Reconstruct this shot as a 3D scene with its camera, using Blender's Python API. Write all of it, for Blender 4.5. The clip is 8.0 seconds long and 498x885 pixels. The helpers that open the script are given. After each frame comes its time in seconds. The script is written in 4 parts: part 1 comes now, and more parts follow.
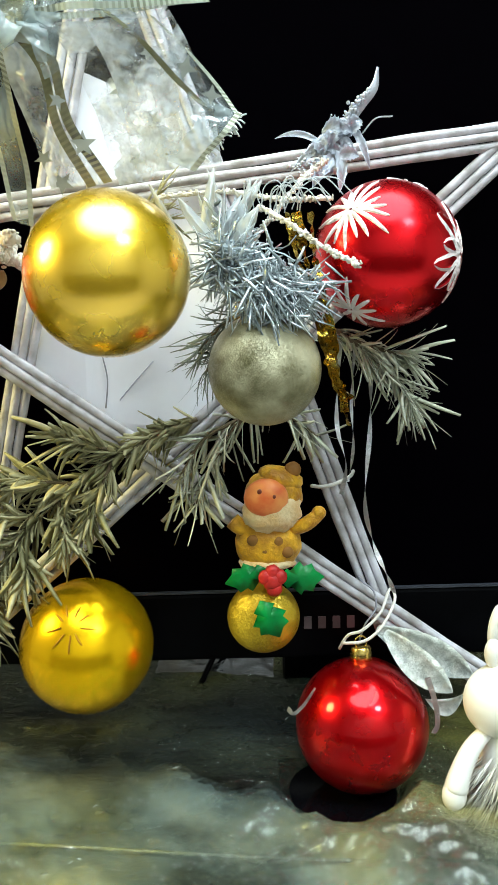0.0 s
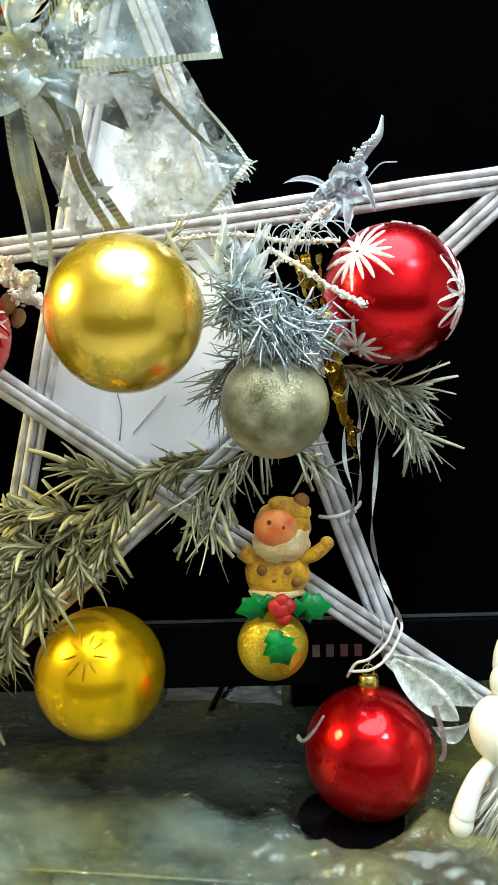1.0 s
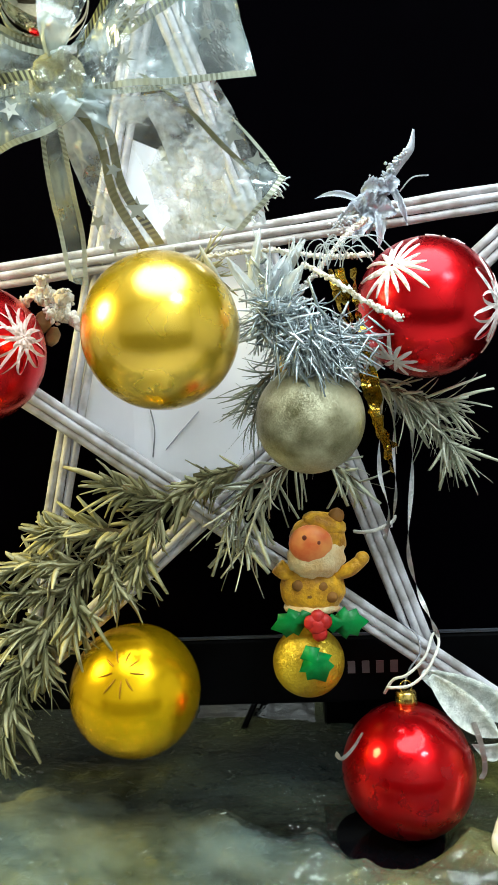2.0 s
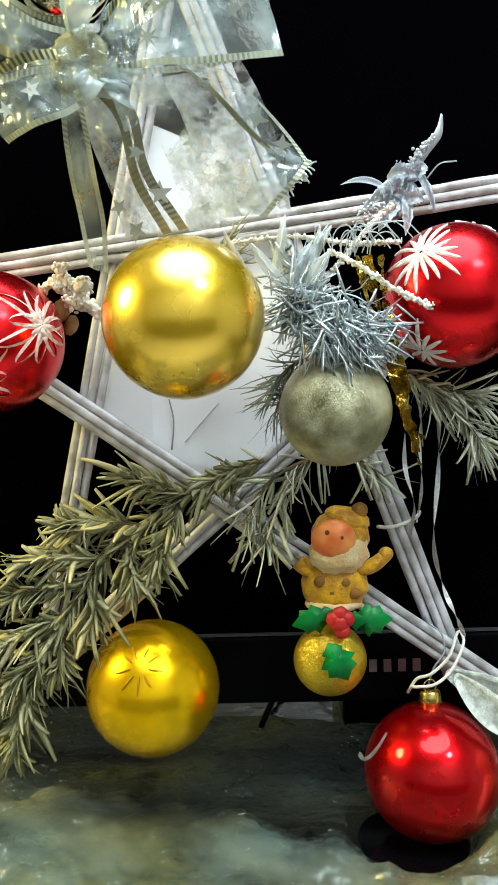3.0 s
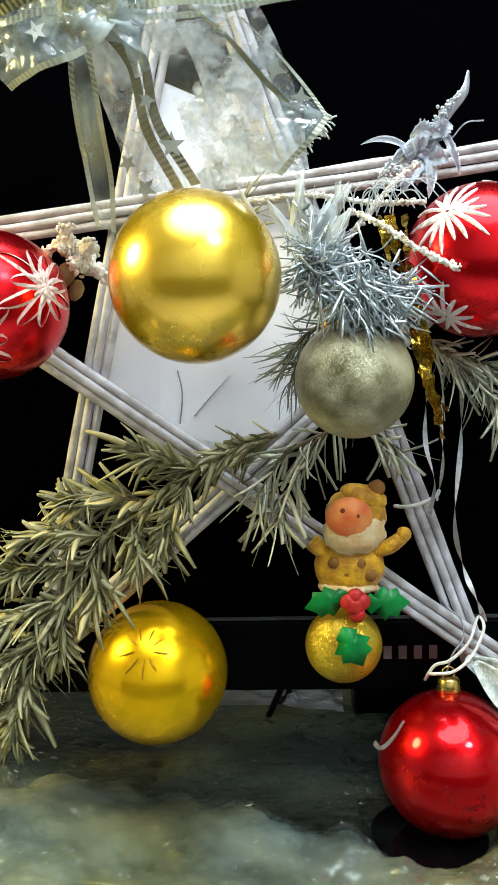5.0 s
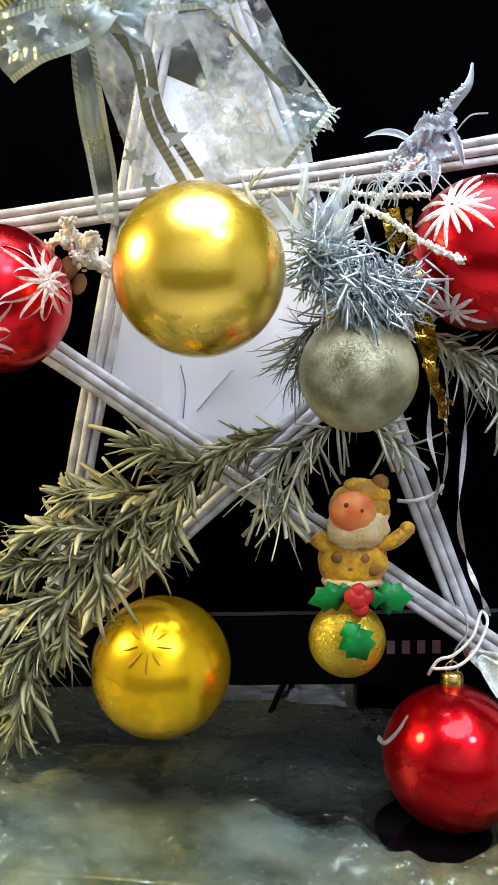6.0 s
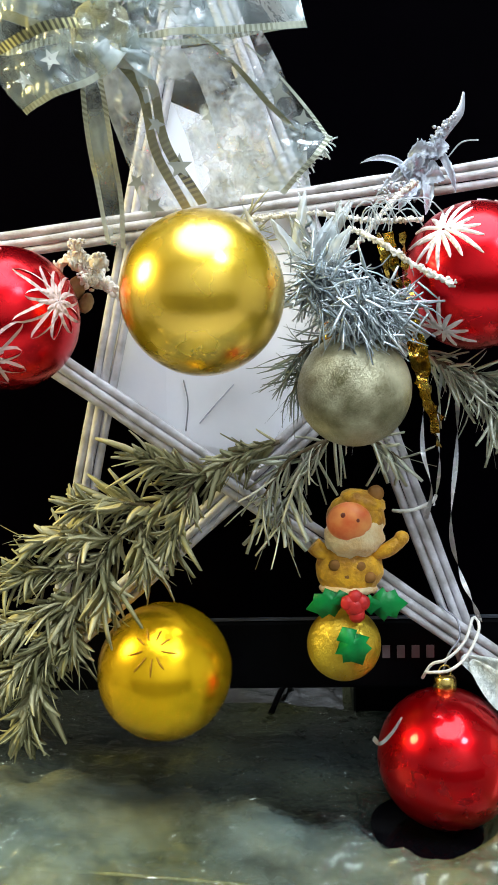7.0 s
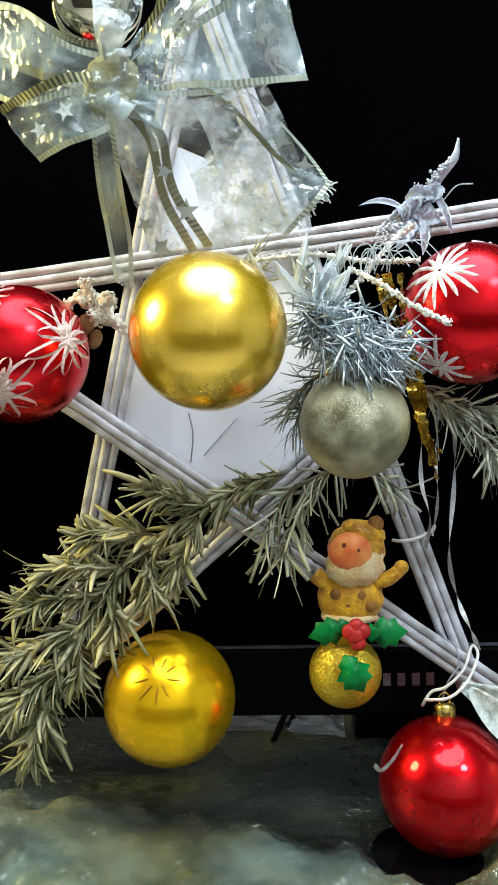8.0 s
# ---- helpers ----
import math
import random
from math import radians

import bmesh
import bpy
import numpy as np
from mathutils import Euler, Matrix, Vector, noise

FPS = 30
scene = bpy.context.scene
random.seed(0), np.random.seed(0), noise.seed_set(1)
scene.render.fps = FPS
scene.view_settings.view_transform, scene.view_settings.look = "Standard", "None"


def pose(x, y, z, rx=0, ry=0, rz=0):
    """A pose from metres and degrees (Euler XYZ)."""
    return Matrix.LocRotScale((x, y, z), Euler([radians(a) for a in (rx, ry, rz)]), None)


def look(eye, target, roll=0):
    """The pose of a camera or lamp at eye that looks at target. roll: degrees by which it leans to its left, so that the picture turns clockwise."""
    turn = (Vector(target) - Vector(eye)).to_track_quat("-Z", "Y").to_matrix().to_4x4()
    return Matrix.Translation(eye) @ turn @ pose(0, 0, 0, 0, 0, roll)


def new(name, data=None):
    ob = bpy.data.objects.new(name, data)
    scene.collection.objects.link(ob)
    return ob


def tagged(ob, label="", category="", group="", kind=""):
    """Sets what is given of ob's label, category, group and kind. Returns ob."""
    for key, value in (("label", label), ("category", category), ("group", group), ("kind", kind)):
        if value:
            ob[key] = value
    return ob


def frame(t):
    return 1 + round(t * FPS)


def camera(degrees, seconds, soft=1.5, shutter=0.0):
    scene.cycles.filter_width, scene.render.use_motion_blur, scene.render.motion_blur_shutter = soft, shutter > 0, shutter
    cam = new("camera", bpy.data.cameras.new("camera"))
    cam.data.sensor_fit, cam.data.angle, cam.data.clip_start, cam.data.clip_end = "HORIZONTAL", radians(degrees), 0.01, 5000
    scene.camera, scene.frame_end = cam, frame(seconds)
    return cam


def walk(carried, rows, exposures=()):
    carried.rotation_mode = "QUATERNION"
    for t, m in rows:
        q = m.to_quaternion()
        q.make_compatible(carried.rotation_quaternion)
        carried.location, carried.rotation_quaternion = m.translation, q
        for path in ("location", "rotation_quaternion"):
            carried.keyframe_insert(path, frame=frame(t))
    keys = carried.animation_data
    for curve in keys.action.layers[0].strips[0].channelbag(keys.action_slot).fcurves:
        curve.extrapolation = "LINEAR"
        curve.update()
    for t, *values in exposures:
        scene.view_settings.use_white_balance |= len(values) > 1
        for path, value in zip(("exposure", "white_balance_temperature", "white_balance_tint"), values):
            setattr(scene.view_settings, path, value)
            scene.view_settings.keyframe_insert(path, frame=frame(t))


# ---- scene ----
cam = camera(33.6, 8.0)
METRES, EYE, TILT, LEAN, TURN = 0.093, 0.242, -9.0, 0.0, 0.0
ROWS = [
    (0.0, 0.0, 0.0, 0.0, -0.0, 0.0, -0.0),
    (0.5, -0.0141, -0.0699, 0.0151, 0.14, 0.93, -0.01),
    (1.0, -0.0242, -0.1327, 0.0262, 0.38, 1.89, -0.03),
    (1.5, -0.039, -0.1536, 0.0263, 0.93, 2.54, 0.18),
    (2.0, -0.109, -0.1266, 0.0297, 1.69, 2.92, 0.51),
    (3.5, -0.2009, 0.03, -0.037, 2.36, 2.9, -0.0),
    (4.0, -0.2133, 0.0893, -0.066, 2.39, 2.89, -0.2),
    (4.5, -0.2282, 0.1604, -0.097, 2.4, 2.86, -0.4),
    (6.0, -0.26, 0.1976, -0.1289, 2.39, 2.48, -0.38),
    (6.5, -0.2622, 0.1123, -0.1092, 2.31, 2.56, -0.36),
    (7.0, -0.2621, 0.0245, -0.0882, 2.31, 2.71, -0.38),
    (7.5, -0.2643, -0.0473, -0.0763, 2.36, 3.54, -0.4),
    (8.0, -0.2691, -0.1053, -0.0633, 2.39, 4.51, -0.41),
]
walk(cam, [(t, pose(0, 0, EYE, TILT, LEAN, TURN) @ pose(METRES * x, METRES * y, METRES * z, 90 + pitch, roll, yaw)) for t, x, y, z, yaw, pitch, roll in ROWS],
     [(0.0, -0.02, 6250, 5), (2.0, -0.09, 6250, 5), (3.5, -0.15, 6400, 5), (4.5, -0.11, 6400, 6), (6.0, -0.11, 6000, 17), (7.0, -0.16, 6050, 13), (8.0, -0.18, 6050, 11)])

# ---- light ----
world = bpy.data.worlds.new("room_air")
scene.world = world
world.use_nodes = True
world.node_tree.nodes["Background"].inputs[0].default_value = (0.8, 0.9, 1.0, 1)
world.node_tree.nodes["Background"].inputs[1].default_value = 0.01


def disc_lamp(name, m, size, watts, colour):
    data = bpy.data.lights.new(name, "AREA")
    data.shape, data.size, data.energy, data.color = "DISK", size, watts, colour
    ob = new(name, data)
    ob.matrix_world = m
    return ob


LAMPS = ((0.04, -0.08, 1.62), (0.80, -0.80, 1.62))
for k, at in enumerate(LAMPS):
    disc_lamp("ceiling_lamp_light", pose(at[0], at[1], at[2] - 0.035), (1.40, 0.42)[k], (52.0, 22.0)[k], (0.86, 0.96, 1.0))
SIDE = (-0.62, 0.27, 0.46)
disc_lamp("side_lamp_light", look(SIDE, (0, 0.36, 0.10)), 0.20, 5.0, (1.0, 0.84, 0.30))


# ---- materials ----
def mat(name, base, rough=0.5, metal=0.0, vary=0.15, scale=60.0, bump=0.0, bscale=300.0, other=None, alpha=1.0, coat=0.0,
        islands=False, sheen=0.0, trans=0.0, spec=0.5, rvary=0.1, alpha_vary=0.0, stretch=None, coat_rough=0.06, coat_ior=1.5):
    """A principled material whose colour, gloss and relief vary at two scales."""
    m = bpy.data.materials.new(name)
    m.use_nodes = True
    t = m.node_tree
    N, K = t.nodes, t.links
    p = N["Principled BSDF"]
    p.inputs["Metallic"].default_value = metal
    p.inputs["Alpha"].default_value = alpha
    p.inputs["Coat Weight"].default_value = coat
    p.inputs["Coat Roughness"].default_value = coat_rough
    p.inputs["Coat IOR"].default_value = coat_ior
    p.inputs["Sheen Weight"].default_value = sheen
    p.inputs["Transmission Weight"].default_value = trans
    p.inputs["Specular IOR Level"].default_value = spec
    co = N.new("ShaderNodeTexCoord")
    src = co.outputs["Object"]
    if stretch:
        mp = N.new("ShaderNodeMapping")
        mp.inputs["Scale"].default_value = stretch
        K.new(src, mp.inputs["Vector"])
        src = mp.outputs[0]
    big = N.new("ShaderNodeTexNoise")
    big.inputs["Scale"].default_value, big.inputs["Detail"].default_value = scale, 5
    fine = N.new("ShaderNodeTexNoise")
    fine.inputs["Scale"].default_value, fine.inputs["Detail"].default_value = bscale, 3
    K.new(src, big.inputs["Vector"]), K.new(src, fine.inputs["Vector"])
    mix = N.new("ShaderNodeMixRGB")
    dark = other or tuple(c * (1 - vary * 2) for c in base)
    light = base if other else tuple(min(1, c * (1 + vary)) for c in base)
    mix.inputs[1].default_value, mix.inputs[2].default_value = (*dark, 1), (*light, 1)
    ramp = N.new("ShaderNodeMapRange")
    ramp.inputs[1].default_value, ramp.inputs[2].default_value = 0.32, 0.68
    K.new(big.outputs[0], ramp.inputs[0])
    fac = ramp.outputs[0]
    if islands:
        geo = N.new("ShaderNodeNewGeometry")
        av = N.new("ShaderNodeMath")
        av.operation = "MULTIPLY_ADD"
        av.inputs[1].default_value = 0.6
        hf = N.new("ShaderNodeMath")
        hf.operation, hf.inputs[1].default_value = "MULTIPLY", 0.4
        K.new(fac, hf.inputs[0]), K.new(geo.outputs["Random Per Island"], av.inputs[0]), K.new(hf.outputs[0], av.inputs[2])
        fac = av.outputs[0]
    K.new(fac, mix.inputs[0])
    K.new(mix.outputs[0], p.inputs["Base Color"])
    rr = N.new("ShaderNodeMapRange")
    rr.inputs[3].default_value, rr.inputs[4].default_value = max(0.02, rough - rvary), min(1, rough + rvary)
    K.new(fine.outputs[0], rr.inputs[0]), K.new(rr.outputs[0], p.inputs["Roughness"])
    if bump:
        b = N.new("ShaderNodeBump")
        b.inputs["Strength"].default_value, b.inputs["Distance"].default_value = bump, 0.001
        K.new(fine.outputs[0], b.inputs["Height"]), K.new(b.outputs[0], p.inputs["Normal"])
    if alpha_vary:
        ar = N.new("ShaderNodeMapRange")
        ar.inputs[1].default_value, ar.inputs[2].default_value = 0.3, 0.7
        ar.inputs[3].default_value, ar.inputs[4].default_value = max(0, alpha - alpha_vary), min(1, alpha + alpha_vary)
        K.new(big.outputs[0], ar.inputs[0]), K.new(ar.outputs[0], p.inputs["Alpha"])
    return m


def striped(name, a, b, per_metre, metal=0.6, rough=0.35, alpha=0.9):
    """Woven selvage: cross stripes of two colours along the strip's length."""
    m = mat(name, a, rough, metal, alpha=alpha)
    N, K = m.node_tree.nodes, m.node_tree.links
    p = N["Principled BSDF"]
    uv = N.new("ShaderNodeUVMap")
    w = N.new("ShaderNodeTexWave")
    w.bands_direction = "X"
    w.inputs["Scale"].default_value, w.inputs["Distortion"].default_value = per_metre / 3.1416 / 2 * 3.1416, 0.6
    K.new(uv.outputs[0], w.inputs["Vector"])
    old = p.inputs["Base Color"].links[0].from_socket
    mix = N.new("ShaderNodeMixRGB")
    mix.inputs[2].default_value = (*b, 1)
    sharp = N.new("ShaderNodeMapRange")
    sharp.inputs[1].default_value, sharp.inputs[2].default_value = 0.4, 0.6
    n = N.new("ShaderNodeTexNoise")
    n.inputs["Scale"].default_value = 40
    co = N.new("ShaderNodeTexCoord")
    K.new(co.outputs["Object"], n.inputs["Vector"])
    nm = N.new("ShaderNodeMapRange")
    nm.inputs[1].default_value, nm.inputs[2].default_value, nm.inputs[3].default_value = 0.44, 0.62, 0.12
    K.new(n.outputs[0], nm.inputs[0])
    mul = N.new("ShaderNodeMath")
    mul.operation = "MULTIPLY"
    K.new(w.outputs[1], sharp.inputs[0]), K.new(sharp.outputs[0], mul.inputs[0]), K.new(nm.outputs[0], mul.inputs[1])
    K.new(old, mix.inputs[1]), K.new(mul.outputs[0], mix.inputs[0]), K.new(mix.outputs[0], p.inputs["Base Color"])
    return m


def glitter(name, base, other, rough=0.3, metal=0.6, scale=900.0, big=45.0, turn=0.9):
    """Glued glitter: every grain turned its own way, with worn patches."""
    m = mat(name, base, rough, metal, other=other, scale=big)
    N, K = m.node_tree.nodes, m.node_tree.links
    p = N["Principled BSDF"]
    co = N.new("ShaderNodeTexCoord")
    v = N.new("ShaderNodeTexVoronoi")
    v.inputs["Scale"].default_value = scale
    K.new(co.outputs["Object"], v.inputs["Vector"])
    geo = N.new("ShaderNodeNewGeometry")
    mid = N.new("ShaderNodeVectorMath")
    mid.operation, mid.inputs[1].default_value = "SUBTRACT", (0.5, 0.5, 0.5)
    amp = N.new("ShaderNodeVectorMath")
    amp.operation, amp.inputs["Scale"].default_value = "SCALE", turn
    add = N.new("ShaderNodeVectorMath")
    one = N.new("ShaderNodeVectorMath")
    one.operation = "NORMALIZE"
    K.new(v.outputs["Color"], mid.inputs[0]), K.new(mid.outputs[0], amp.inputs[0]), K.new(amp.outputs[0], add.inputs[0])
    K.new(geo.outputs["Normal"], add.inputs[1]), K.new(add.outputs[0], one.inputs[0]), K.new(one.outputs[0], p.inputs["Normal"])
    return m


def sheer(name, haze, low, high, cloud=20.0, bump=0.4, bscale=80.0, rough=0.06, gain=1.5, other=None, deep=0.003, light_patch=0.0, edges=(0.40, 0.66)):
    """Clear film or sheer cloth: see-through, glossy by its angle, with cloudy patches."""
    m = bpy.data.materials.new(name)
    m.use_nodes = True
    N, K = m.node_tree.nodes, m.node_tree.links
    N.remove(N["Principled BSDF"])
    co = N.new("ShaderNodeTexCoord")
    n1, n2 = N.new("ShaderNodeTexNoise"), N.new("ShaderNodeTexNoise")
    n1.inputs["Scale"].default_value, n1.inputs["Detail"].default_value = cloud, 6
    n2.inputs["Scale"].default_value, n2.inputs["Detail"].default_value = bscale, 4
    K.new(co.outputs["Object"], n1.inputs["Vector"]), K.new(co.outputs["Object"], n2.inputs["Vector"])
    bp = N.new("ShaderNodeBump")
    bp.inputs["Strength"].default_value, bp.inputs["Distance"].default_value = bump, deep
    K.new(n2.outputs[0], bp.inputs["Height"])
    clear, gloss, dif, tra = N.new("ShaderNodeBsdfTransparent"), N.new("ShaderNodeBsdfGlossy"), N.new("ShaderNodeBsdfDiffuse"), N.new("ShaderNodeBsdfTranslucent")
    gloss.inputs["Roughness"].default_value = rough
    tint = N.new("ShaderNodeMixRGB")
    tint.inputs[1].default_value, tint.inputs[2].default_value = (*haze, 1), (*(other or haze), 1)
    # Tinted, hazier areas pushed left: warm lamplight put into the film's colour.
    if light_patch:
        n3, wide = N.new("ShaderNodeTexNoise"), N.new("ShaderNodeMapRange")
        n3.inputs["Scale"].default_value, wide.inputs[1].default_value, wide.inputs[2].default_value = light_patch, 0.42, 0.58
        shift = N.new("ShaderNodeMapping")
        shift.inputs["Location"].default_value = (0.09, 0.01, 0)
        K.new(co.outputs["Object"], shift.inputs["Vector"]), K.new(shift.outputs[0], n3.inputs["Vector"]), K.new(n3.outputs[0], wide.inputs[0]), K.new(wide.outputs[0], tint.inputs[0])
    else:
        K.new(n2.outputs[0], tint.inputs[0])
    for s in (dif, tra):
        K.new(tint.outputs[0], s.inputs["Color"])
    for s in (gloss, dif, tra):
        K.new(bp.outputs[0], s.inputs["Normal"])
    fr = N.new("ShaderNodeFresnel")
    fr.inputs[0].default_value = 1.5
    K.new(bp.outputs[0], fr.inputs["Normal"])
    up = N.new("ShaderNodeMath")
    up.operation, up.use_clamp, up.inputs[1].default_value = "MULTIPLY", True, gain
    K.new(fr.outputs[0], up.inputs[0])
    m1, m2, m3 = N.new("ShaderNodeMixShader"), N.new("ShaderNodeMixShader"), N.new("ShaderNodeMixShader")
    K.new(up.outputs[0], m1.inputs[0]), K.new(clear.outputs[0], m1.inputs[1]), K.new(gloss.outputs[0], m1.inputs[2])
    m2.inputs[0].default_value = 0.35
    K.new(dif.outputs[0], m2.inputs[1]), K.new(tra.outputs[0], m2.inputs[2])
    hz = N.new("ShaderNodeMapRange")
    hz.inputs[1].default_value, hz.inputs[2].default_value, hz.inputs[3].default_value, hz.inputs[4].default_value = *edges, low, high
    thick = hz.outputs[0]
    if light_patch:
        more = N.new("ShaderNodeMath")
        more.operation, more.inputs[1].default_value = "MULTIPLY_ADD", 0.16
        K.new(wide.outputs[0], more.inputs[0]), K.new(hz.outputs[0], more.inputs[2])
        thick = more.outputs[0]
    K.new(n1.outputs[0], hz.inputs[0]), K.new(thick, m3.inputs[0]), K.new(m1.outputs[0], m3.inputs[1]), K.new(m2.outputs[0], m3.inputs[2])
    K.new(m3.outputs[0], N["Material Output"].inputs["Surface"])
    return m


M_WICKER = mat("white_painted_wicker", (0.68, 0.67, 0.72), 0.45, other=(0.34, 0.32, 0.31), scale=85, bump=0.8, bscale=320)
M_PAPER = mat("white_paper", (0.90, 0.91, 0.97), 0.6, vary=0.04, scale=22, bump=0.3, bscale=40)
M_GOLD_SATIN = mat("satin_gold", (1.0, 0.62, 0.007), 0.27, 0.82, vary=0.05, scale=25, bscale=60, rvary=0.03, coat=1.0, coat_rough=0.22, coat_ior=1.8)
M_GOLD_GLOSS = mat("polished_gold", (1.0, 0.56, 0.004), 0.24, 0.80, vary=0.06, scale=20, bscale=120, rvary=0.03, spec=0.3)
M_RED_SATIN = mat("satin_red", (0.74, 0.002, 0.008), 0.27, 0.92, vary=0.06, scale=25, bscale=60, rvary=0.03, coat=0.3, coat_rough=0.20, spec=0.15)
M_RED_GLOSS = mat("glossy_red", (0.54, 0.001, 0.004), 0.28, 0.88, vary=0.08, scale=22, bump=0.05, bscale=90, coat=0.35, rvary=0.05, coat_rough=0.05, spec=0.2)
M_GLITTER_WHITE = glitter("white_glitter_paint", (0.9, 0.84, 0.82), (0.75, 0.62, 0.6), 0.5, 0.1)
M_GLITTER_DUSTY = glitter("pink_white_glitter_paint", (0.85, 0.66, 0.6), (0.6, 0.35, 0.3), 0.5, 0.1)
M_CHAMPAGNE = glitter("champagne_glitter", (0.52, 0.485, 0.31), (0.14, 0.125, 0.055), 0.40, 0.2, scale=2200, big=75, turn=0.5)
M_ETCHED = mat("etched_brown_gold", (0.42, 0.20, 0.01), 0.4, 0.6)
M_CAP = mat("brass_cap", (0.75, 0.55, 0.15), 0.25, 1.0, vary=0.15)
M_SILVER = mat("silver_tinsel", (0.94, 0.99, 1.0), 0.25, 0.50, other=(0.27, 0.35, 0.38), islands=True)
M_SILVER_LEAF = glitter("silver_glitter_leaf", (0.82, 0.86, 0.92), (0.46, 0.50, 0.57), 0.4, 0.4, scale=3000, turn=0.6)
M_WHITE_LEAF = glitter("white_glitter_leaf", (0.90, 0.94, 0.92), (0.52, 0.57, 0.55), 0.3, 0.1, scale=1600, big=260, turn=0.45)
M_FEATHER = mat("frosted_clear_blades", (0.88, 0.93, 0.94), 0.2, 0.0, islands=True, alpha=0.42, other=(0.7, 0.76, 0.76))
M_GOLD_FOIL = mat("gold_foil", (0.9, 0.66, 0.12), 0.2, 1.0, islands=True, other=(0.45, 0.30, 0.04))
M_FOIL = mat("silver_foil_strand", (0.95, 0.95, 0.97), 0.25, 0.15, other=(0.6, 0.6, 0.62), scale=90)
M_NEEDLE = mat("frosted_green_needles", (0.62, 0.57, 0.33), 0.55, islands=True, other=(0.16, 0.16, 0.055), scale=45, bump=0.3)
M_NEEDLE_PALE = mat("snowy_green_needles", (0.84, 0.84, 0.70), 0.5, islands=True, other=(0.38, 0.40, 0.27), scale=60, bump=0.3)
M_NEEDLE_DARK = mat("dark_green_needles", (0.34, 0.38, 0.32), 0.5, islands=True, other=(0.06, 0.08, 0.06))
M_BUD = mat("dry_brown_bud", (0.36, 0.22, 0.08), 0.6, other=(0.16, 0.09, 0.03), scale=150, bump=0.6)
M_STEM = mat("brown_stem", (0.22, 0.16, 0.09), 0.7, other=(0.10, 0.08, 0.04), bump=0.5)
M_SNOWY = mat("snow_covered_twig", (0.90, 0.89, 0.85), 0.6, other=(0.58, 0.51, 0.38), scale=120, bump=0.8, bscale=500)
M_ORGANZA = sheer("sheer_organza", (0.74, 0.88, 0.90), 0.05, 0.42, cloud=38, bump=0.45, bscale=55, rough=0.14, gain=1.6)
M_ORGANZA_THICK = sheer("gathered_organza", (0.86, 0.94, 0.97), 0.05, 0.80, cloud=42, bump=0.7, bscale=90, rough=0.10, gain=2.8)
M_BAND = striped("woven_gold_edge", (0.23, 0.225, 0.10), (0.03, 0.028, 0.012), 270)
M_BAND_PALE = striped("woven_pale_edge", (0.52, 0.55, 0.43), (0.18, 0.19, 0.12), 270, metal=0.3, alpha=0.85)
M_PRINT = mat("olive_print", (0.36, 0.38, 0.33), 0.4, 0.3, alpha=0.8)
M_PRINT_PALE = mat("silver_print", (0.80, 0.84, 0.80), 0.3, 0.4, alpha=0.75)
M_GLUE = mat("yellow_glue", (0.50, 0.46, 0.20), 0.35, other=(0.38, 0.35, 0.15), scale=60, alpha=0.42, alpha_vary=0.34)
M_CHROME = mat("mirror_silver_gold", (0.85, 0.80, 0.62), 0.06, 1.0, vary=0.05, other=(0.5, 0.44, 0.25), scale=30, rvary=0.03)
M_GREEN_LEAF = mat("green_felt_leaf", (0.002, 0.25, 0.045), 0.4, vary=0.2, scale=90, bump=0.4, spec=0.4)
M_BERRY = mat("red_felt_berry", (0.52, 0.015, 0.012), 0.5, vary=0.2, scale=150, bump=0.4)
M_YELLOW_BALL = glitter("yellow_gold_glitter", (0.78, 0.56, 0.04), (0.50, 0.30, 0.015), 0.32, 0.5, scale=1800, turn=0.6)
M_SKIN = mat("orange_painted_plush", (0.95, 0.36, 0.09), 0.45, other=(0.80, 0.12, 0.02), scale=110, sheen=0.2)
M_PLUSH_WHITE = mat("cream_plush", (0.92, 0.76, 0.45), 0.8, other=(0.72, 0.42, 0.14), scale=90, bump=0.9, bscale=500, sheen=0.4)
M_PLUSH_GOLD = mat("golden_brown_plush", (0.95, 0.52, 0.015), 0.45, other=(0.46, 0.19, 0.005), scale=150, bump=0.9, bscale=500, sheen=0.2)
M_DOT = mat("dark_red_brown_paint", (0.20, 0.03, 0.01), 0.4)
M_WHITE_PLUSH = mat("white_pearl_paint", (0.84, 0.82, 0.76), 0.35, vary=0.05, scale=50, bump=0.1)
M_TV = mat("black_plastic", (0.0015, 0.0015, 0.002), 0.4, vary=0.2, spec=0.03, bump=0.05)
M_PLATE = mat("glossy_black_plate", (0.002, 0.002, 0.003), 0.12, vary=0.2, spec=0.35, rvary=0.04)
M_SCREEN = mat("dark_screen", (0.0006, 0.0004, 0.0009), 0.3, vary=0.1, spec=0.004, rvary=0.03)
M_TRIM = mat("grey_trim", (0.05, 0.055, 0.07), 0.35, 0.3)
M_LOGO = mat("grey_logo", (0.12, 0.10, 0.11), 0.4, 0.2)
M_TABLE = mat("dark_mottled_tabletop", (0.030, 0.034, 0.020), 0.3, other=(0.004, 0.005, 0.0045), scale=9, bump=0.1, bscale=90, spec=0.3)
# Yellow second tint of both films paints warm light from the left.
M_FILM = sheer("crumpled_clear_film", (0.36, 0.50, 0.48), 0.0, 0.10, cloud=14, bump=0.9, bscale=110, rough=0.12, gain=1.4, other=(0.74, 0.72, 0.18), deep=0.009, light_patch=5.0)
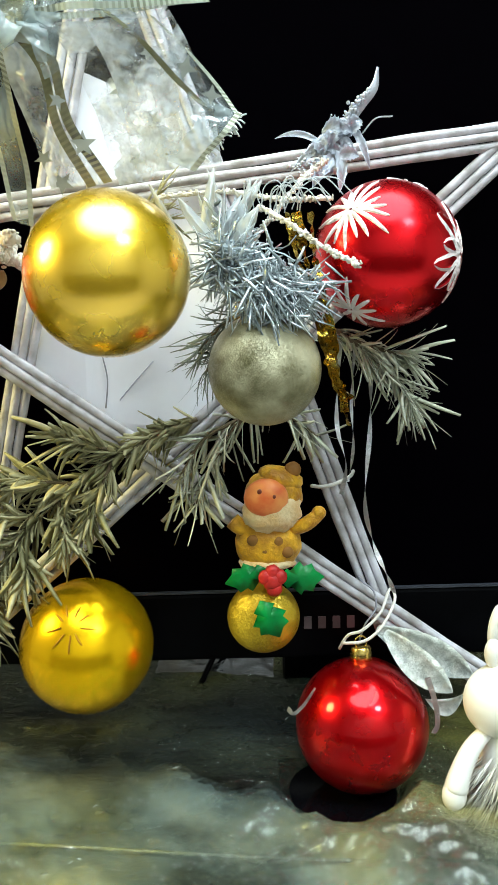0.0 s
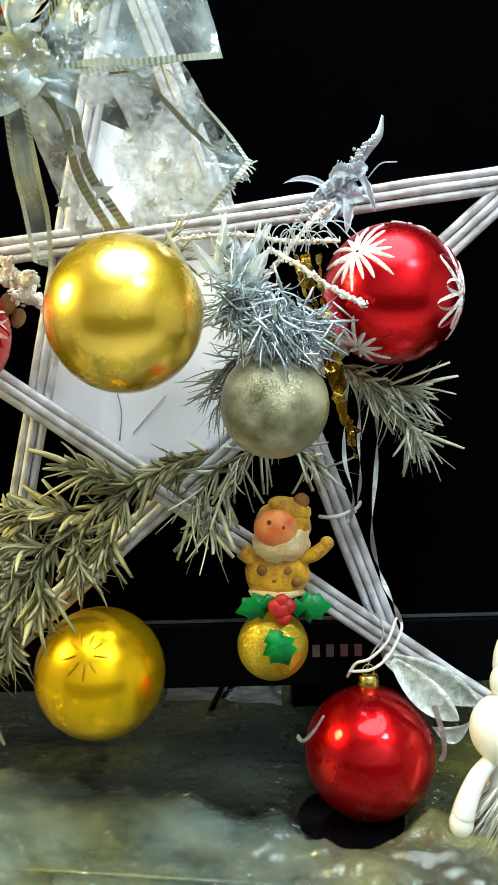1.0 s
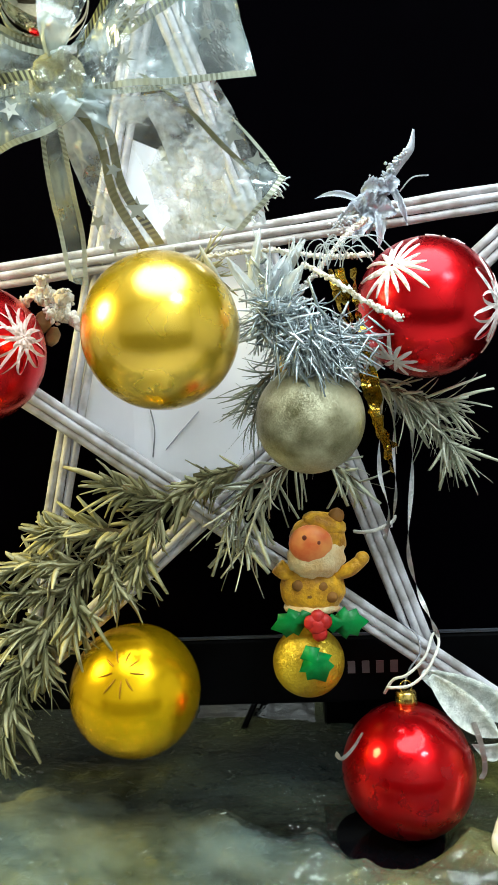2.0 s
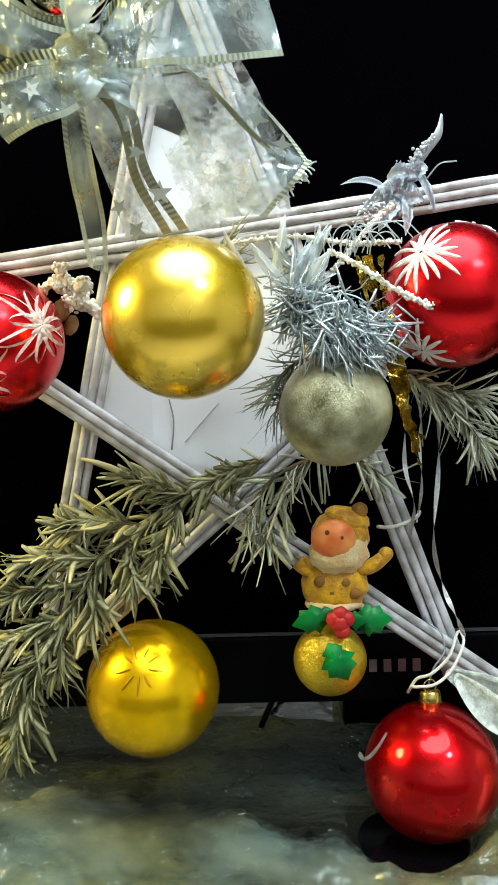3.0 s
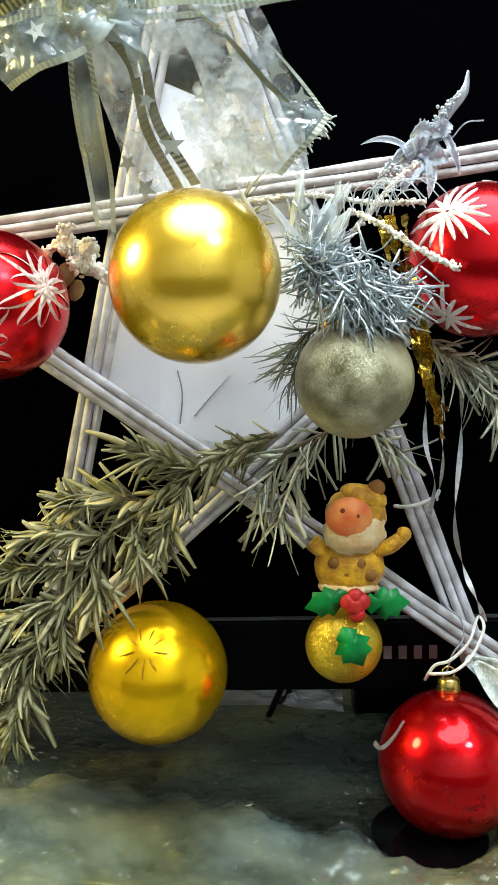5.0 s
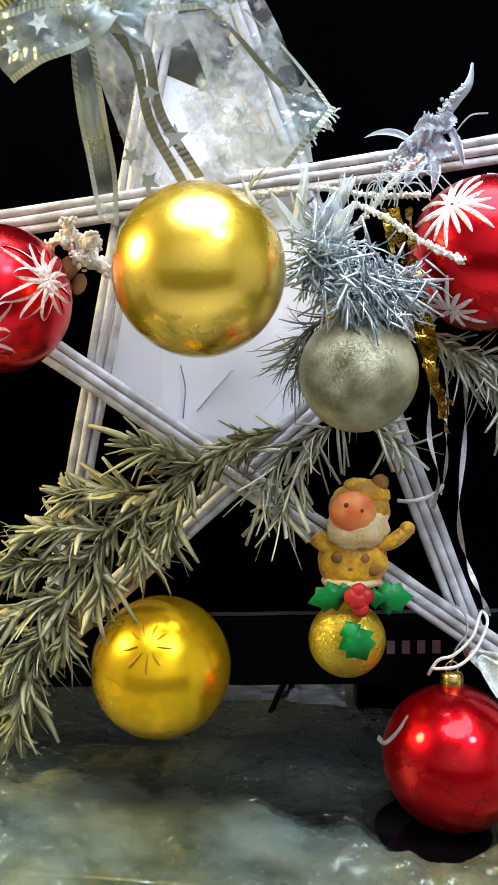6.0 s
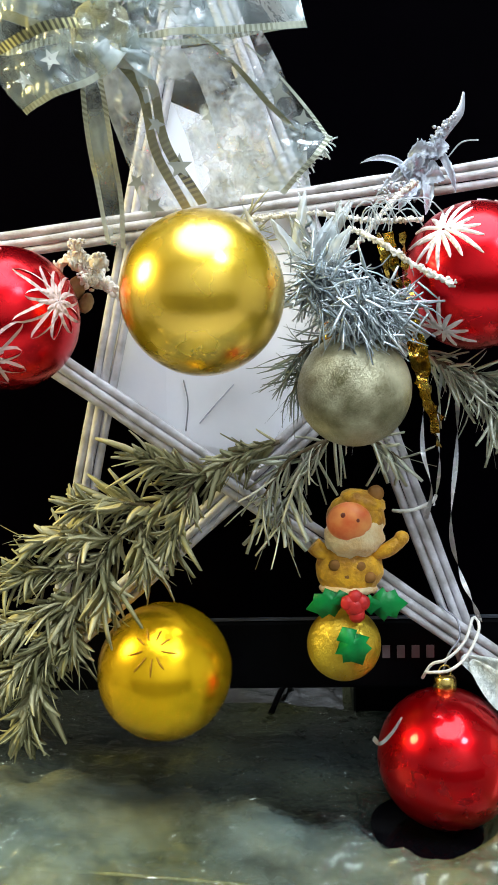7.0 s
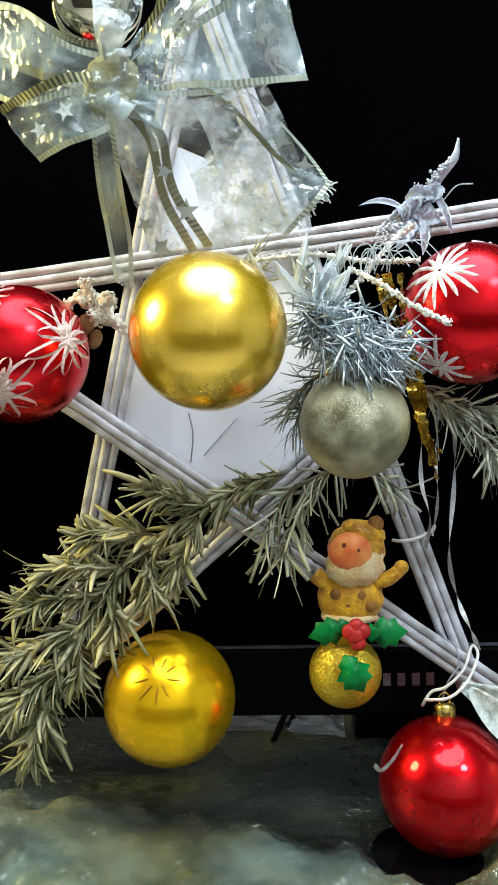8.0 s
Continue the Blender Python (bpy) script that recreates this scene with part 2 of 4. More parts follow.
M_FILM_FRONT = sheer("crumpled_clear_film_layer", (0.38, 0.52, 0.50), 0.0, 0.30, cloud=18, bump=0.3, bscale=220, rough=0.13, gain=1.5, other=(0.68, 0.63, 0.24), deep=0.003, light_patch=6.0)
M_CELLO = sheer("crinkled_clear_wrap", (0.88, 0.95, 1.0), 0.06, 0.85, cloud=60, bump=0.9, bscale=50, rough=0.10, gain=2.8, deep=0.012, edges=(0.46, 0.60))
# Pale colour that stands in for glints on the table film.
M_GLINT = mat("pale_film_glint", (0.55, 0.62, 0.58), 0.12, alpha=0.40, alpha_vary=0.40, scale=60, spec=1.0)
M_SCRAP = sheer("cloudy_film_scrap", (0.45, 0.50, 0.48), 0.0, 0.24, cloud=50, bump=0.8, bscale=90, rough=0.12, gain=1.0)
M_STRING = mat("white_string", (0.82, 0.80, 0.74), 0.8, bump=0.8, bscale=900)
M_WIRE = mat("grey_wire", (0.30, 0.30, 0.34), 0.35, 0.4)
# Shade colour for the line that stands in for the wire's shadow.
M_WIRE_SHADOW = mat("pale_wire_shadow", (0.50, 0.51, 0.60), 0.5)
M_WALL = mat("painted_wall", (0.52, 0.51, 0.49), 0.8, vary=0.05, scale=3, bump=0.1)
M_WALL_DARK = mat("dark_brown_panelling", (0.03, 0.025, 0.02), 0.7, vary=0.2, scale=6, bump=0.1)
M_REFLECTED_PANEL = mat("brown_reflected_panel", (0.07, 0.055, 0.04), 0.7, vary=0.2, scale=6, bump=0.1)
M_CEIL = mat("white_ceiling", (0.82, 0.82, 0.80), 0.9, vary=0.03, scale=3)
M_FLOOR = mat("pale_floor_tiles", (0.74, 0.71, 0.65), 0.4, vary=0.1, scale=4)
M_LAMP = mat("white_lamp_housing", (0.8, 0.8, 0.8), 0.5)


# ---- building helpers ----
def part(name, bm, material, parent=None, label="", smooth=True):
    """Links a bmesh as one mesh object under a thing or part."""
    me = bpy.data.meshes.new(name)
    bm.to_mesh(me)
    bm.free()
    for m in material if isinstance(material, (list, tuple)) else [material]:
        me.materials.append(m)
    if smooth:
        me.polygons.foreach_set("use_smooth", [True] * len(me.polygons))
    ob = new(name, me)
    if parent:
        ob.parent = parent
    if label:
        ob["label"] = label
    return ob


def thing(name, label, category, group="", kind=""):
    ob = new(name)
    ob.empty_display_size = 0.01
    return tagged(ob, label, category, group, kind)


def glide(points, n):
    """n + 1 points on a smooth curve through the given ones."""
    p = [Vector(q) for q in points]
    p = [2 * p[0] - p[1]] + p + [2 * p[-1] - p[-2]]
    out = []
    for i in range(n + 1):
        s = i / n * (len(p) - 3)
        k = min(int(s), len(p) - 4)
        u = s - k
        a, b, c, d = p[k:k + 4]
        out.append(0.5 * ((2 * b) + (c - a) * u + (2 * a - 5 * b + 4 * c - d) * u * u + (3 * b - a - 3 * c + d) * u ** 3))
    return out


def tube(bm, pts, radius, sides=8, flat=1.0, caps=True, mi=0):
    """A tube along points; radius is a number or a function of 0..1."""
    rings, n = [], len(pts)
    side = None
    for i, p in enumerate(pts):
        tan = (pts[min(i + 1, n - 1)] - pts[max(i - 1, 0)]).normalized()
        if side is None:
            side = tan.orthogonal().normalized()
        side = (side - tan * side.dot(tan)).normalized()
        up = tan.cross(side)
        r = radius(i / (n - 1)) if callable(radius) else radius
        rings.append([bm.verts.new(p + side * math.cos(a) * r + up * math.sin(a) * r * flat)
                      for a in (2 * math.pi * k / sides for k in range(sides))])
    for a, b in zip(rings, rings[1:]):
        for k in range(sides):
            bm.faces.new((a[k], a[(k + 1) % sides], b[(k + 1) % sides], b[k])).material_index = mi
    if caps:
        bm.faces.new(rings[0][::-1]).material_index = mi
        bm.faces.new(rings[-1]).material_index = mi
    return bm


def ellipsoid(bm, c, r, rot=(0, 0, 0), u=24, v=14, mi=0, rough=0.0):
    m = pose(*c, *rot) @ Matrix.Diagonal((*r, 1))
    shape = lambda p: m @ (p * (1 + rough * noise.noise(p * 4.0)) if rough else p)
    top, low = bm.verts.new(shape(Vector((0, 0, 1)))), bm.verts.new(shape(Vector((0, 0, -1))))
    rings = []
    for j in range(1, v):
        h = math.pi * j / v
        rings.append([bm.verts.new(shape(Vector((math.sin(h) * math.cos(2 * math.pi * k / u), math.sin(h) * math.sin(2 * math.pi * k / u), math.cos(h))))) for k in range(u)])
    for k in range(u):
        n = (k + 1) % u
        bm.faces.new((top, rings[0][k], rings[0][n])).material_index = mi
        bm.faces.new((low, rings[-1][n], rings[-1][k])).material_index = mi
        for p, q in zip(rings, rings[1:]):
            bm.faces.new((p[k], q[k], q[n], p[n])).material_index = mi
    return bm


def box(bm, lo, hi, bevel=0.0):
    made = bmesh.ops.create_cube(bm, size=1)["verts"]
    for w in made:
        w.co = Vector([lo[i] + (w.co[i] + 0.5) * (hi[i] - lo[i]) for i in range(3)])
    if bevel:
        edges = list({e for w in made for e in w.link_edges})
        bmesh.ops.bevel(bm, geom=edges, offset=bevel, segments=2, affect="EDGES", profile=0.5)
    return bm


def blade(bm, p, d, length, width, bend, rng, segs=3, thick=0.35, tip=0.15):
    """One tapered, bent needle or leaf blade."""
    d = d.normalized()
    s = d.cross(Vector((rng.uniform(-1, 1), rng.uniform(-1, 1), rng.uniform(-1, 1)))).normalized()
    up = s.cross(d)
    rings = []
    for i in range(segs + 1):
        u = i / segs
        w = width * 0.5 * (tip + (1 - tip) * math.sin(math.pi * (0.18 + 0.80 * u)) ** 0.7) if i < segs else width * 0.5 * tip
        c = p + d * length * u + bend * (length * u * u)
        rings.append([bm.verts.new(c + s * w), bm.verts.new(c + up * w * thick), bm.verts.new(c - s * w)])
    for a, b in zip(rings, rings[1:]):
        for k in range(3):
            bm.faces.new((a[k], a[(k + 1) % 3], b[(k + 1) % 3], b[k]))
    bm.faces.new(rings[-1])


def sheet(bm, a, b, nu=24, nv=6, wave=0.0, freq=6.0, seed=0.0, uvs=True):
    """A ruled sheet between two edges, with soft folds."""
    A, B = glide(a, nu), glide(b, nu)
    run = [0.0]
    for p, q in zip(A, A[1:]):
        run.append(run[-1] + (q - p).length)
    lay = bm.loops.layers.uv.verify()
    grid = []
    for i in range(nu + 1):
        row = []
        for j in range(nv + 1):
            v = j / nv
            p = A[i].lerp(B[i], v)
            if wave:
                k = math.sin(math.pi * v) * 0.7 + 0.3
                q = Vector((run[i] * freq * 10 + seed, v * freq * 0.35, seed))
                p = p + Vector((0.3, 1, 0.2)) * wave * k * (noise.noise(q) + 0.35 * (0.5 - abs(noise.noise(q * 3.1))) + 0.16 * noise.noise(q * 7.3))
            row.append(bm.verts.new(p))
        grid.append(row)
    for i in range(nu):
        for j in range(nv):
            f = bm.faces.new((grid[i][j], grid[i + 1][j], grid[i + 1][j + 1], grid[i][j + 1]))
            for lp, (x, y) in zip(f.loops, ((i, j), (i + 1, j), (i + 1, j + 1), (i, j + 1))):
                lp[lay].uv = (run[x], y / nv)
    return grid


def star_shape(bm, c, r, inner=0.42, points=5, turn=0.0, nrm=Vector((0, -1, 0)), thick=0.0004):
    side = nrm.cross(Vector((0, 0, 1))).normalized()
    up = side.cross(nrm)
    ring = []
    for k in range(points * 2):
        a = turn + math.pi * k / points
        q = r if k % 2 == 0 else r * inner
        ring.append(c + side * math.cos(a) * q + up * math.sin(a) * q)
    front = [bm.verts.new(p + nrm * thick) for p in ring]
    back = [bm.verts.new(p) for p in ring]
    bm.faces.new(front)
    bm.faces.new(back[::-1])
    for k in range(len(ring)):
        j = (k + 1) % len(ring)
        bm.faces.new((front[k], back[k], back[j], front[j]))


# ---- room ----
TOP = -0.004  # table top
FLOOR, CEIL = TOP - 0.75, TOP + 1.68


def slab(name, lo, hi, material, label, category):
    ob = part(name, box(bmesh.new(), lo, hi), material, smooth=False)
    return tagged(ob, label, category, kind="structure")


slab("floor", (-2.2, -1.4, FLOOR - 0.1), (2.2, 1.0, FLOOR), M_FLOOR, "pale tiled floor of the room", "floor")
slab("ceiling", (-2.2, -1.4, CEIL), (2.2, 1.0, CEIL + 0.1), M_CEIL, "plain white ceiling", "ceiling")
slab("wall_north", (-2.2, 0.9, FLOOR), (2.2, 1.0, CEIL), M_WALL_DARK, "plain dark wall", "wall")
slab("wall_south", (-2.2, -1.4, FLOOR), (2.2, -1.3, CEIL), M_WALL, "plain painted wall", "wall")
slab("wall_west", (-2.2, -1.3, FLOOR), (-2.1, 0.9, CEIL), M_WALL, "plain painted wall", "wall")
slab("wall_east", (2.1, -1.3, FLOOR), (2.2, 0.9, CEIL), M_WALL, "plain painted wall", "wall")
# Unseen; added so the baubles mirror a dark band below eye level.
slab("reflected_panel", (-2.1, -1.3, FLOOR), (2.1, -1.27, TOP + 0.16), M_REFLECTED_PANEL, "unseen dark panel added to darken the bauble reflections", "wall panelling")

for at in LAMPS:
    lamp = thing("ceiling_lamp", "round white lamp on the ceiling", "lamp", "ceiling lamps")
    bm = bmesh.new()
    tube(bm, [Vector((at[0], at[1], z)) for z in (at[2] - 0.02, at[2] + 0.01, CEIL)], 0.72 if at is LAMPS[0] else 0.23, 48)
    part("housing", bm, M_LAMP, lamp)

side_lamp = thing("wall_lamp", "warm round lamp on a bracket from the side wall", "lamp")
turn = look(SIDE, (0, 0.36, 0.10))
bm = bmesh.new()
tube(bm, [turn @ Vector((0, 0, z)) for z in (0.006, 0.02, 0.06, 0.10)], lambda u: 0.115 - 0.08 * u * u, 32)
part("housing", bm, M_LAMP, side_lamp)
bm = bmesh.new()
tube(bm, glide([turn @ Vector((0, 0, 0.09)), (-1.0, SIDE[1], SIDE[2] + 0.2), (-1.6, SIDE[1], SIDE[2] + 0.3), (-2.1, SIDE[1], SIDE[2] + 0.2)], 24), 0.012, 10)
part("bracket", bm, M_LAMP, side_lamp)

# ---- table and its clear film ----
table = thing("table", "dark mottled green-grey tabletop under clear film", "table")
part("tabletop", box(bmesh.new(), (-0.7, 0.20, TOP - 0.03), (0.7, 0.85, TOP), 0.004), M_TABLE, table, smooth=False)
for lx in (-0.64, 0.64):
    for ly in (0.26, 0.79):
        part("leg", box(bmesh.new(), (lx - 0.03, ly - 0.03, FLOOR), (lx + 0.03, ly + 0.03, TOP - 0.03), 0.003), M_TABLE, table, smooth=False)


def plate_gap(x, y):
    """How far a place on the table is from the television's foot plate."""
    return max(0.0, ((x - 0.049) ** 2 + (y - 0.394) ** 2) ** 0.5 - 0.027)


def film_height(x, y, scales=4):
    """Sharp creases at several scales, calmer in some places."""
    h = 0.0
    for f, amp, s in ((11, 0.0060, 0.3), (30, 0.0034, 2.2), (75, 0.0020, 5.5), (180, 0.0011, 7.5))[:scales]:
        w = noise.noise(Vector((x * f * 0.5, y * f * 0.5, s + 4))) * 0.6
        h += amp * (1 - abs(noise.noise(Vector((x * f + w, y * f * 1.2 - w, s)))) * 2.2)
    return h * (0.35 + 0.9 * max(0.0, noise.noise(Vector((x * 8, y * 8, 9))) + 0.35))


def build_film_layer():
    """A looser second layer at the front, with a wandering rear edge."""
    bm = bmesh.new()
    nx, ny = 340, 130
    grid = []
    for i in range(nx + 1):
        x = -0.36 + 0.72 * i / nx
        rear = 0.405 + 0.075 * noise.noise(Vector((x * 9, 3.3, 1.7))) + 0.022 * noise.noise(Vector((x * 50, 1.3, 4.1))) + 0.05 * max(0.0, -x - 0.06) / 0.1
        row = []
        for j in range(ny + 1):
            y = 0.205 + (rear - 0.205) * (j / ny) ** 0.8
            near = min(1.0, plate_gap(x, y) / 0.012)
            h = 0.42 * max(0.0, film_height(x + 0.31, y + 0.17)) + max(0.0, film_height(x, y))
            row.append(bm.verts.new((x, y, TOP + 0.0009 + h * near * min(1.0, 6 * (1 - j / ny) + 0.3))))
        grid.append(row)
    for i in range(nx):
        for j in range(ny):
            bm.faces.new((grid[i][j], grid[i + 1][j], grid[i + 1][j + 1], grid[i][j + 1]))
    return bm


def build_film():
    bm = bmesh.new()
    nx, ny = 340, 210
    grid = []
    for i in range(nx + 1):
        row = []
        for j in range(ny + 1):
            x, y = -0.36 + 0.72 * i / nx, 0.225 + 0.40 * j / ny
            near = min(1.0, plate_gap(x, y) / 0.012)
            row.append(bm.verts.new((x, y, TOP + 0.0006 + max(0, film_height(x, y)) * near)))
        grid.append(row)
    for i in range(nx):
        for j in range(ny):
            bm.faces.new((grid[i][j], grid[i + 1][j], grid[i + 1][j + 1], grid[i][j + 1]))
    return bm


film = tagged(part("plastic_film", build_film(), M_FILM, smooth=True), "crumpled clear plastic film spread over the dark table", "film")
tagged(part("plastic_film", build_film_layer(), M_FILM_FRONT, smooth=True), "second crumpled layer of clear film over the table's front", "film")
bm = bmesh.new()
tube(bm, glide([(-0.30, 0.352, TOP + 0.0065), (-0.114, 0.343, TOP + 0.0065), (0.0, 0.333, TOP + 0.007), (0.12, 0.328, TOP + 0.0065), (0.3, 0.32, TOP + 0.0065)], 40), 0.0007, 6)
part("film_fold", bm, M_FILM, film, "shiny folded crease")

# Short pale strokes strewn over the film as painted glints.
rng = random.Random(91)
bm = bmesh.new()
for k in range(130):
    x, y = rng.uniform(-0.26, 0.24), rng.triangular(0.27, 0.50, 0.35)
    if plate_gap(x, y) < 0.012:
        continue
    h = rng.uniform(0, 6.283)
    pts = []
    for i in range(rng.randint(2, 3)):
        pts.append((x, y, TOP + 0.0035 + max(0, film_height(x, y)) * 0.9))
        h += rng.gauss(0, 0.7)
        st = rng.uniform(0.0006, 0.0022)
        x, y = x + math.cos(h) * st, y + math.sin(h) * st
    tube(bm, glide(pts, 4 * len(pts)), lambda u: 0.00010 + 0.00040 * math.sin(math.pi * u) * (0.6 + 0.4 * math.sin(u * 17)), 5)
tagged(part("film_glint", bm, M_GLINT, film, "short pale strokes standing in for glints"), kind="stuff")

bm = bmesh.new()
sheet(bm, [(-0.060, 0.566, 0.004), (-0.030, 0.563, 0.009), (0.0, 0.566, 0.007), (0.017, 0.562, 0.004)], [(-0.064, 0.522, 0.002), (-0.034, 0.517, 0.006), (-0.004, 0.519, 0.003), (0.016, 0.516, 0.002)], 40, 20, 0.010, 8.0, 31.0)
tagged(part("film_scrap", bm, M_SCRAP), "crumpled whitish film scrap lying under the television", "film")

# ---- television ----
tv = thing("television", "black flat television with a dark blank screen", "television")
tv.matrix_world = pose(0.033, 0.441, 0.07, 0, 1.6 * -1, 0)


def tv_part(name, lo, hi, material, bevel=0.0, parent=tv, label=""):
    return part(name, box(bmesh.new(), lo, hi, bevel), material, parent, label, smooth=False)


tv_part("back_shell", (-0.48, 0.006, -0.015), (0.48, 0.045, 0.56), M_TV, 0.006)
lower = tv_part("lower_bezel", (-0.48, 0.0, -0.021), (0.48, 0.02, 0.018), M_TV, 0.002)
tv_part("screen", (-0.465, 0.003, 0.020), (0.465, 0.0055, 0.545), M_SCREEN, 0.0, label="dark blank glossy screen")
tv_part("side_bezel", (-0.48, 0.0, 0.0205), (-0.466, 0.02, 0.546), M_TV, 0.002)
tv_part("side_bezel", (0.466, 0.0, 0.0205), (0.48, 0.02, 0.546), M_TV, 0.002)
tv_part("upper_bezel", (-0.48, 0.0, 0.5465), (0.48, 0.02, 0.56), M_TV, 0.002)
tv_part("trim_line", (-0.465, -0.0004, 0.0184), (0.465, 0.002, 0.0196), M_TRIM, 0.0, label="thin grey trim line")
for k in range(7):
    x = -0.024 + 0.008 * k
    tv_part("logo_bar", (x - 0.0021, -0.0005, -0.0035), (x + 0.0021, 0.001, 0.0035), M_LOGO, 0.0, lower, "small grey bar")
stand = bmesh.new()
box(stand, (-0.012, 0.075, -0.074), (0.075, 0.11, 0.0), 0.004)
part("stand_neck", stand, M_TV, tv, smooth=False)
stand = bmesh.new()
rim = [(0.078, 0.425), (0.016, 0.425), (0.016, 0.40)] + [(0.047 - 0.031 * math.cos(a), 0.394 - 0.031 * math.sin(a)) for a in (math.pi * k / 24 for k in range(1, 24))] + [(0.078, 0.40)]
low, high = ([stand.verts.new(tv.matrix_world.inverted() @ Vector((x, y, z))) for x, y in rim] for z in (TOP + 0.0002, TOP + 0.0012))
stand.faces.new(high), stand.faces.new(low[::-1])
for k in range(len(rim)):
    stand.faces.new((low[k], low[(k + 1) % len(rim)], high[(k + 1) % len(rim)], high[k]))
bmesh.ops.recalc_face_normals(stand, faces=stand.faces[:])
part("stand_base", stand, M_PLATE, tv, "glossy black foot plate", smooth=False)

cable = bmesh.new()
tube(cable, glide([(-0.012, 0.60, 0.010), (-0.017, 0.545, 0.014), (-0.023, 0.528, 0.013), (-0.031, 0.508, 0.0030)], 16), 0.0036, 8, flat=0.5)
tagged(part("cable", cable, M_TV), "short end of a black flat cable on the table", "cable")

# ---- wicker star ----
S = 0.4245  # the star's plane
star = thing("wicker_star", "white painted wicker star leaning on the television", "star")
BARS = (
    ((-0.20, 0.2825), (0.152, 0.3315), 0.0),      # across the top
    ((-0.1485, 0.0635), (-0.0690, 0.452), 0.0035),  # apex to lower left
    ((-0.0740, 0.452), (0.0762, 0.072), 0.0035),    # apex to lower right
    ((-0.215, 0.2775), (0.150, 0.0312), -0.003),  # upper left to lower right
    ((0.1430, 0.3360), (-0.1542, 0.0642), 0.001),   # upper right to lower left
)
rng = random.Random(4)
for (x0, z0), (x1, z1), dy in BARS:
    run = Vector((x1 - x0, 0, z1 - z0)).normalized()
    across = Vector((-run.z, 0, run.x))
    for k in (-1, 0, 1):
        pts = []
        for i in range(25):
            u = i / 24
            p = Vector((x0, S + dy, z0)).lerp(Vector((x1, S + dy, z1)), u)
            wob = 0.0005 * noise.noise(Vector((u * 9, k * 3.1, x0 * 50)))
            pts.append(p + across * (k * 0.0046 + wob) + Vector((0, 0.0006 * noise.noise(Vector((u * 7, k, 7.7 + x1))) - (0.0008 if k == 0 else 0), 0)))
        bm = bmesh.new()
        tube(bm, pts, lambda u: 0.00235 + 0.00015 * math.sin(u * 40 + k), 10)
        part("rod", bm, M_WICKER, star)

panel = bmesh.new()
outline = [(-0.1195, 0.205), (-0.0885, 0.362), (-0.0640, 0.352), (-0.0380, 0.356), (-0.0340, 0.346), (-0.0190, 0.312), (-0.0020, 0.266), (0.0120, 0.222), (0.0050, 0.212), (-0.030, 0.180), (-0.050, 0.167), (-0.085, 0.186)]
front = [panel.verts.new((x, 0.4335 + 0.001 * math.sin(x * 90), z)) for x, z in outline]
rear = [panel.verts.new((x, 0.4345 + 0.001 * math.sin(x * 90), z)) for x, z in outline]
panel.faces.new(front), panel.faces.new(rear[::-1])
for k in range(len(front)):
    j = (k + 1) % len(front)
    panel.faces.new((front[k], rear[k], rear[j], front[j]))
part("paper_backing", panel, M_PAPER, star, "white paper behind the star", smooth=False)
# First curve is the wire; the second, paler one models its shadow.
for pts in ([(-0.0762, 0.431, 0.219), (-0.0738, 0.430, 0.207), (-0.0752, 0.431, 0.192)], [(-0.050, 0.432, 0.2165), (-0.0595, 0.432, 0.206), (-0.068, 0.432, 0.196)]):
    bm = bmesh.new()
    tube(bm, glide(pts, 10), 0.0004, 6)
    part("wire", bm, M_WIRE if pts[0][0] < -0.06 else M_WIRE_SHADOW, star, "thin grey wire and its shadow as a line")


# ---- baubles ----
def bauble(name, c, r, material, label, group="baubles", crown=(0, 0, 1)):
    t = thing(name, label, "bauble", group)
    t.location = c
    bm = bmesh.new()
    bmesh.ops.create_uvsphere(bm, u_segments=64, v_segments=40, radius=r)
    part("shell", bm, material, t)
    cap = bmesh.new()
    up = Vector(crown).normalized()
    turn = up.to_track_quat("Z", "Y").to_matrix().to_4x4()
    n = 24
    rings = []
    for h, rad in ((r * 0.97, 0.0052), (r * 0.985, 0.0056), (r + 0.0055, 0.0052), (r + 0.0068, 0.0042), (r + 0.0069, 0.0005)):
        rings.append([cap.verts.new(turn @ Vector((math.cos(2 * math.pi * k / n) * rad * (1 + 0.05 * (k % 2)), math.sin(2 * math.pi * k / n) * rad * (1 + 0.05 * (k % 2)), h))) for k in range(n)])
    for a, b in zip(rings, rings[1:]):
        for k in range(n):
            cap.faces.new((a[k], a[(k + 1) % n], b[(k + 1) % n], b[k]))
    part("cap", cap, M_CAP, t, "ridged brass cap")
    ring = bmesh.new()
    tube(ring, [turn @ Vector((0.0032 * math.sin(a), 0, r + 0.0085 - 0.0032 * math.cos(a))) for a in (2 * math.pi * k / 20 for k in range(21))], 0.00045, 6)
    part("hanging_ring", ring, M_CAP, t)
    return t


